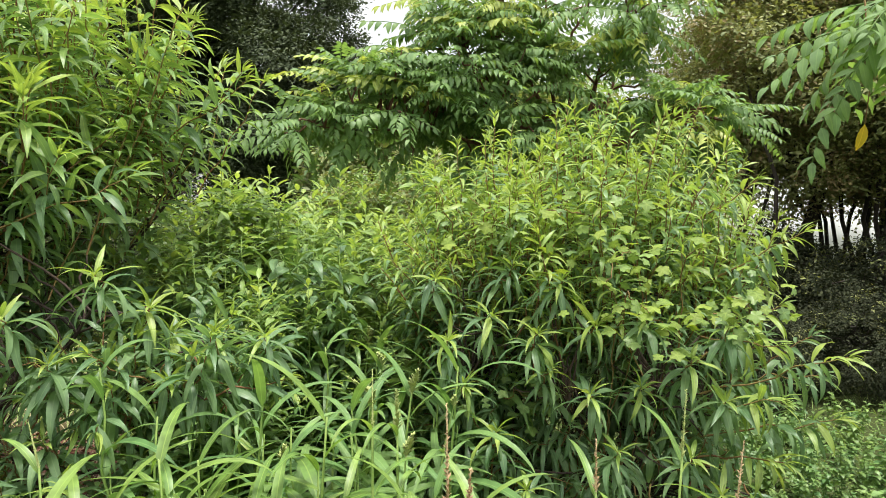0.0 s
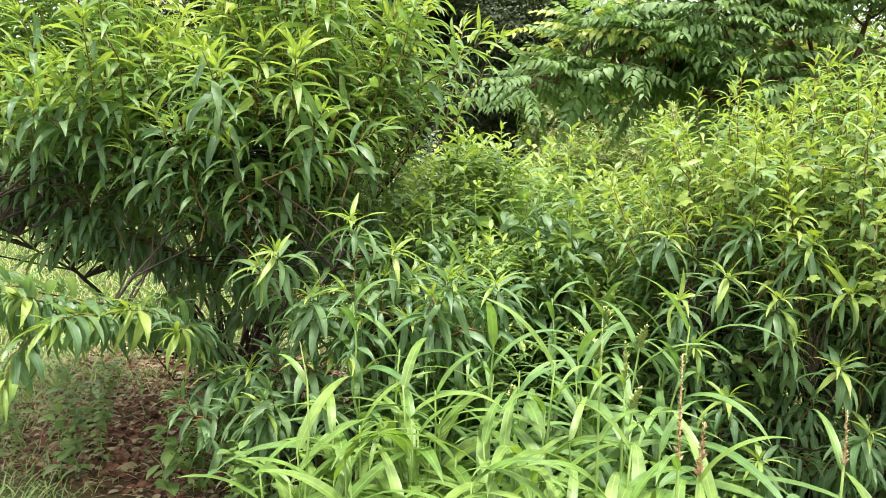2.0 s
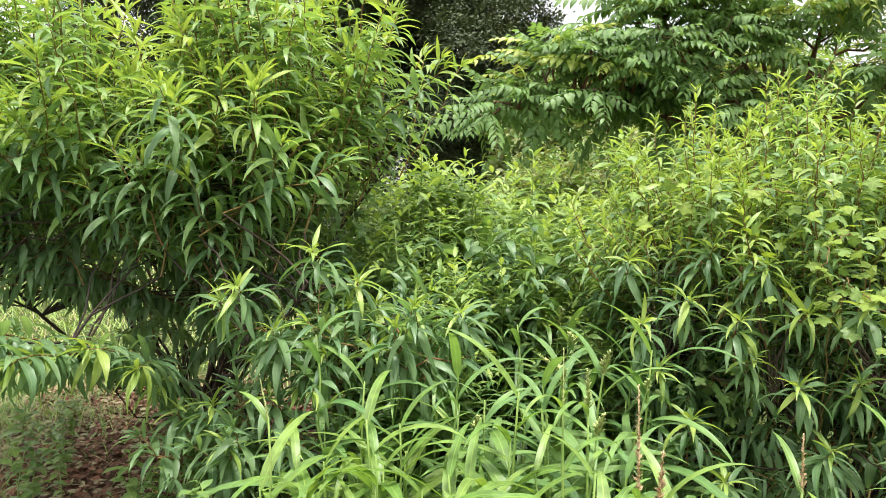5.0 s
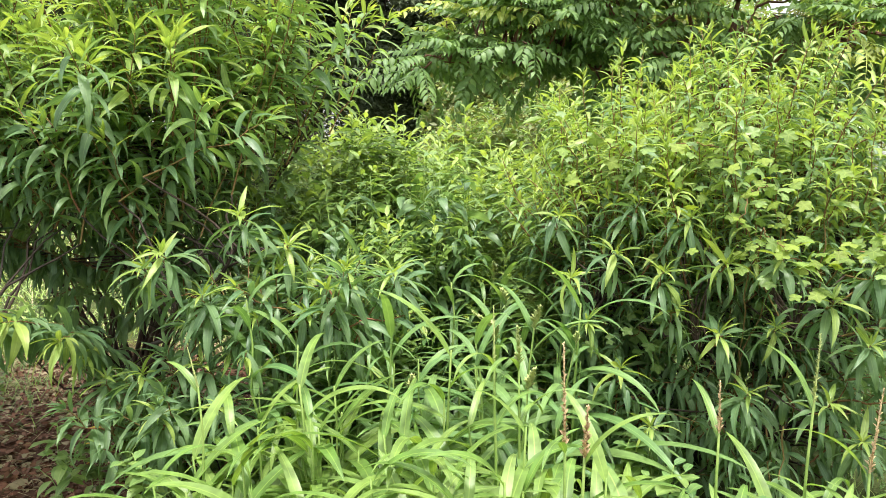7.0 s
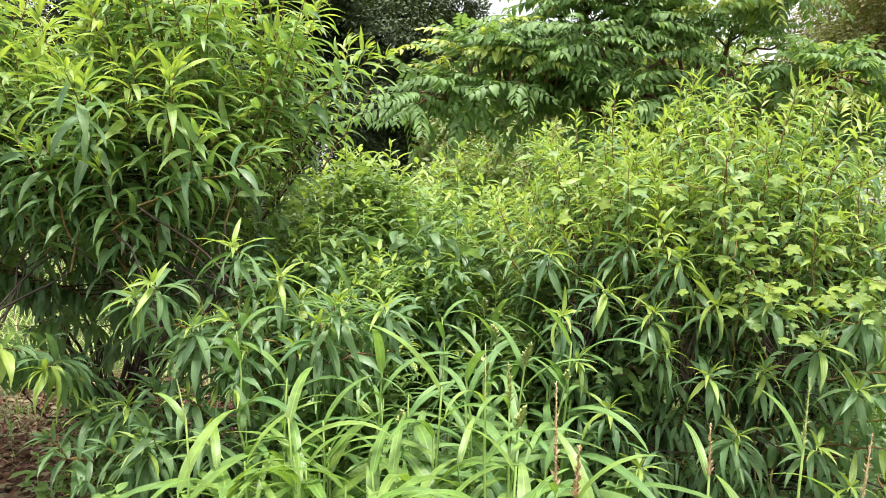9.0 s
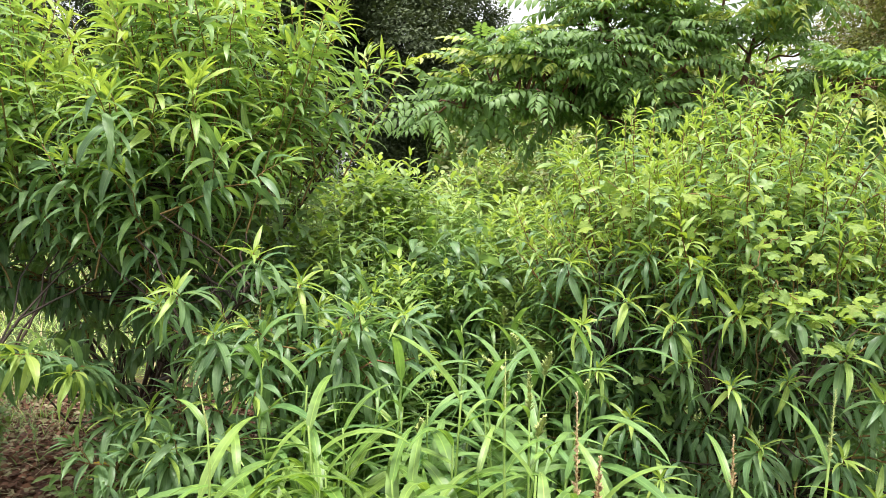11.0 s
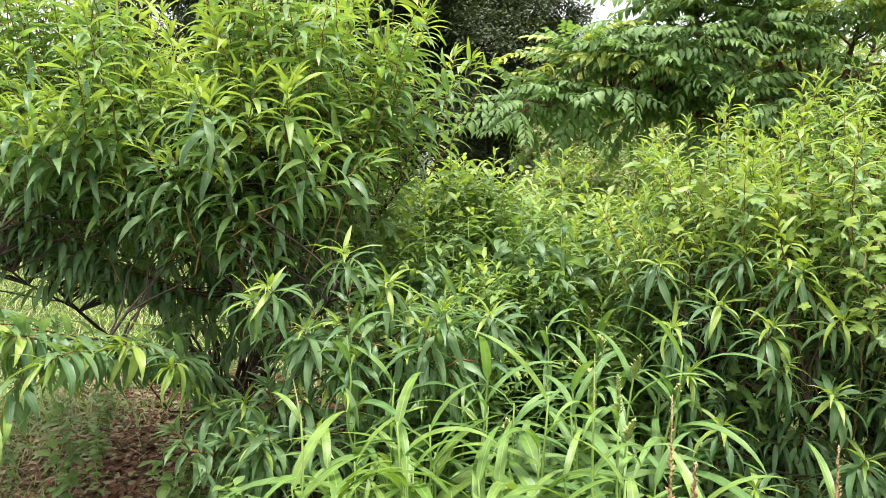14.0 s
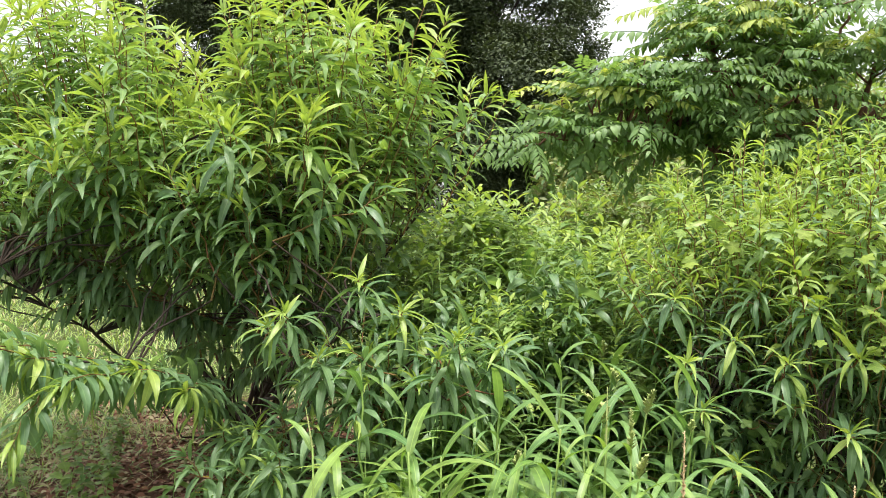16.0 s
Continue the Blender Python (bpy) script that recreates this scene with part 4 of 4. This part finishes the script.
FINE = "fine-leaved tall weed with pale growing tips"
fine = [weed((-0.45 + 0.15 * i, 3.5), 1.35 + 0.1 * (i % 2), 0.115, 0.020, FINE, [WEED, PEACH_YOUNG], "tall weeds", 0.9, 8) for i in range(4)]
for i in range(72):
    x, y = rng.uniform(-1.6, 0.2), rng.uniform(3.0, 4.9)
    copy_thing(fine[i % 4], pose(x, y, float(ground_height(x, y)), 0, 0, rng.uniform(0, 360)) @ Matrix.Scale(rng.uniform(0.75, 1.05) * (1.32 if y > 3.9 else 1.0), 4))
for i in range(22):
    x, y = rng.uniform(-2.1, 0.6), rng.uniform(4.6, 6.0)
    copy_thing(fine[i % 4], pose(x, y, float(ground_height(x, y)), 0, 0, rng.uniform(0, 360)) @ Matrix.Scale(rng.uniform(0.95, 1.25), 4))

for i in range(20):
    x, y = rng.uniform(-1.75, -1.0), rng.uniform(3.6, 4.7)
    copy_thing(fine[i % 4], pose(x, y, float(ground_height(x, y)), 0, 0, rng.uniform(0, 360)) @ Matrix.Scale(rng.uniform(1.0, 1.3), 4))

BROAD = "broad-leaved weed with pale bluish-green hanging leaves"
broad = [weed((-1.05 + 0.2 * i, 3.3), 1.35 + 0.12 * i, 0.145, 0.034, BROAD, [PEACH, WEED], "broad-leaved weeds", 1.0, 8, -0.2) for i in range(3)]
for i in range(22):
    x, y = rng.uniform(-1.5, -0.4), rng.uniform(3.1, 4.0)
    copy_thing(broad[i % 3], pose(x, y, float(ground_height(x, y)), 0, 0, rng.uniform(0, 360)) @ Matrix.Scale(rng.uniform(0.75, 1.15), 4))
for x, y, a, k in ((-0.78, 3.55, 20, 1.3), (-0.86, 3.75, 140, 1.4), (-0.68, 3.7, 260, 1.32), (-0.95, 3.6, 80, 1.25), (-0.75, 3.9, 200, 1.45)):
    copy_thing(stock[0], pose(x, y, float(ground_height(x, y)), 0, 0, a) @ Matrix.Scale(k, 4))

LOW = "low leafy green weed on the garden soil"
low = [weed((-1.2 + 0.3 * i, 2.4), 0.42 + 0.06 * i, 0.09, 0.03, LOW, [WEED, GRASS_DEEP], "low weeds", 1.1, 5, 0.2, HERB_LEAVES) for i in range(4)]
SPOTS = [(-1.6, 0.3, 2.0, 2.6, 20), (0.2, 1.5, 2.05, 2.65, 18), (-0.2, 0.3, 1.9, 2.6, 8), (1.5, 2.2, 2.0, 2.8, 10), (0.2, 1.5, 4.3, 5.6, 8), (-4.2, -3.1, 2.5, 3.4, 4), (-3.1, -2.7, 2.6, 3.1, 4), (-2.2, -1.4, 2.4, 3.0, 14), (-1.6, -0.9, 2.6, 3.6, 14)]
PATCHES = [(1.4, 2.4, 3.0, 4.0, 50), (1.7, 3.3, 3.6, 4.9, 150), (-5.0, -2.95, 2.3, 3.7, 70)]
for x0, x1, y0, y1, n in SPOTS:
    for i in range(n):
        x, y = rng.uniform(x0, x1), rng.uniform(y0, y1)
        copy_thing(low[i % 4], pose(x, y, float(ground_height(x, y)), 0, 0, rng.uniform(0, 360)) @ Matrix.Scale(rng.uniform(0.6, 1.1), 4))


def weed_shape(ob):
    """A whole low weed as arrays, its foot at the origin."""
    s = Shape()
    for part in ob.children:
        me = part.data
        v, f = np.empty(len(me.vertices) * 3, np.float32), np.empty(len(me.polygons) * 3, np.int32)
        me.vertices.foreach_get("co", v)
        me.polygons.foreach_get("vertices", f)
        m = np.array(part.matrix_basis)
        s.add(v.reshape(-1, 3) @ m[:3, :3].T + m[:3, 3], f.reshape(-1, 3), np.full(len(v) // 3, 0.6))
    return s.arrays()


patch = Leaves()
for x0, x1, y0, y1, n in PATCHES:
    x, y, a = rng.uniform(x0, x1, n), rng.uniform(y0, y1, n), rng.uniform(0, 6.28, n)
    size = rng.uniform(0.3, 0.65, n) * (0.42 if x0 < 0 else 1.0)
    patch.add(np.stack([x, y, ground_height(x, y)], -1), np.stack([np.cos(a), np.sin(a), 0 * a], -1), np.tile([0, 0, 1.0], (n, 1)), size, rng.integers(0, 4, n), (rng.random(n) < 0.4).astype(int))
p, m, k, slots = patch.arrays()
tagged(new("undergrowth", joined("undergrowth", [weed_shape(w) for w in low], [WEED, GRASS_DEEP], p, m, k, slots)), "low light-green leafy weeds covering the soil", "weeds", kind="stuff")


# ---- turf, litter ----
def scatter(name, templates, materials, n, box, size, lift, up_noise, label, category, hole=None, tilt=(0.3, 1.4)):
    x, y = rng.uniform(box[0], box[1], n), rng.uniform(box[2], box[3], n)
    if hole:
        keep = np.hypot(x - hole[0], y - hole[1]) > hole[2] + rng.normal(0, 0.35, n)
        x, y = x[keep], y[keep]
    n = len(x)
    a = rng.uniform(0, 6.28, n)
    d = np.stack([np.cos(a), np.sin(a), rng.uniform(*tilt, n)], -1)
    lv = Leaves()
    up = np.array([0, 0, 1.0]) + rng.normal(0, up_noise, (n, 3)) if tilt[1] < 0.6 else np.stack([-np.cos(a), -np.sin(a), 0.5 + 0 * a], -1)
    lv.add(np.stack([x, y, ground_height(x, y) * np.clip(1 - (np.hypot(x, y) - 10) / 10, 0, 1) + lift], -1), d, up, rng.uniform(*size, n), rng.integers(0, len(templates), n), rng.integers(0, len(materials), n))
    p, m, k, s = lv.arrays()
    tagged(new(name, joined(name, templates, materials, p, m, k, s)), label, category, kind="stuff")


TURF = [blade(0.022, 4, c, 0.2, 0.2, 0.3) for c in (0.5, 1.0, 1.5)]
scatter("meadow_grass", TURF, [LAWN, LAWN, LAWN, LAWN, LAWN, STRAW], 24000, (-13, -2.2, 4.8, 14.5), (0.12, 0.3), -0.01, 0.2, "bright rough meadow grass beyond the trees", "grass", tilt=(0.6, 3.0))
scatter("side_grass", TURF, [LAWN, LAWN, GRASS_DEEP, STRAW], 12000, (-9.0, -3.9, 2.0, 5.2), (0.08, 0.22), -0.01, 0.2, "rough grass beside the peach tree", "grass", tilt=(0.5, 2.6))
scatter("rough_grass", TURF, [LAWN, GRASS_DEEP, GRASS_DEEP, LAWN, STRAW], 12000, (-5.2, -2.6, 2.2, 4.2), (0.06, 0.17), -0.01, 0.2, "short rough grass edging the leaf litter", "grass", hole=(-2.65, 3.45, 1.0), tilt=(0.5, 2.5))
scatter("under_grass", TURF, [GRASS_DEEP, LAWN], 7000, (-2.2, 4.0, 1.4, 6.0), (0.06, 0.17), -0.01, 0.2, "thin grass under the bushes and trees", "grass", hole=(-2.5, 3.5, 1.2), tilt=(0.6, 3.0))
CHIPS = [blade(w, 3, c, f, 0.3, 0.5) for w, c, f in ((0.3, 0.6, 0.3), (0.2, 1.0, 0.4), (0.36, 0.3, 0.15))]
scatter("leaf_litter", CHIPS, [LITTER, LITTER, STRAW], 9000, (-4.6, -1.9, 2.6, 5.0), (0.025, 0.075), 0.006, 0.45, "reddish-brown dry leaves covering the soil", "leaf litter", tilt=(-0.15, 0.25))
scatter("dead_twigs", [blade(0.008, 3, 0.3, 0.2, 0, 0.5)], [STRAW, LITTER], 900, (-4.2, -1.6, 2.3, 4.4), (0.1, 0.3), 0.012, 0.4, "dry straw and twigs lying on the soil", "twigs", tilt=(-0.02, 0.15))
fallen = mesh_from("fallen_leaf", *blade(0.16, 5, 0.5, 0.2, 0.2, 0.42)[:2], [PINNATE_YELLOW])
for x, y, a in ((-2.75, 3.5, 30), (-2.6, 3.3, 140), (-2.45, 3.15, 250)):
    ob = tagged(new("fallen_leaf", fallen), "yellow fallen leaf lying on the leaf litter", "leaf", "fallen yellow leaves")
    ob.matrix_world = pose(x, y, float(ground_height(x, y)) + 0.014, 5, -6, a) @ Matrix.Scale(0.09, 4)
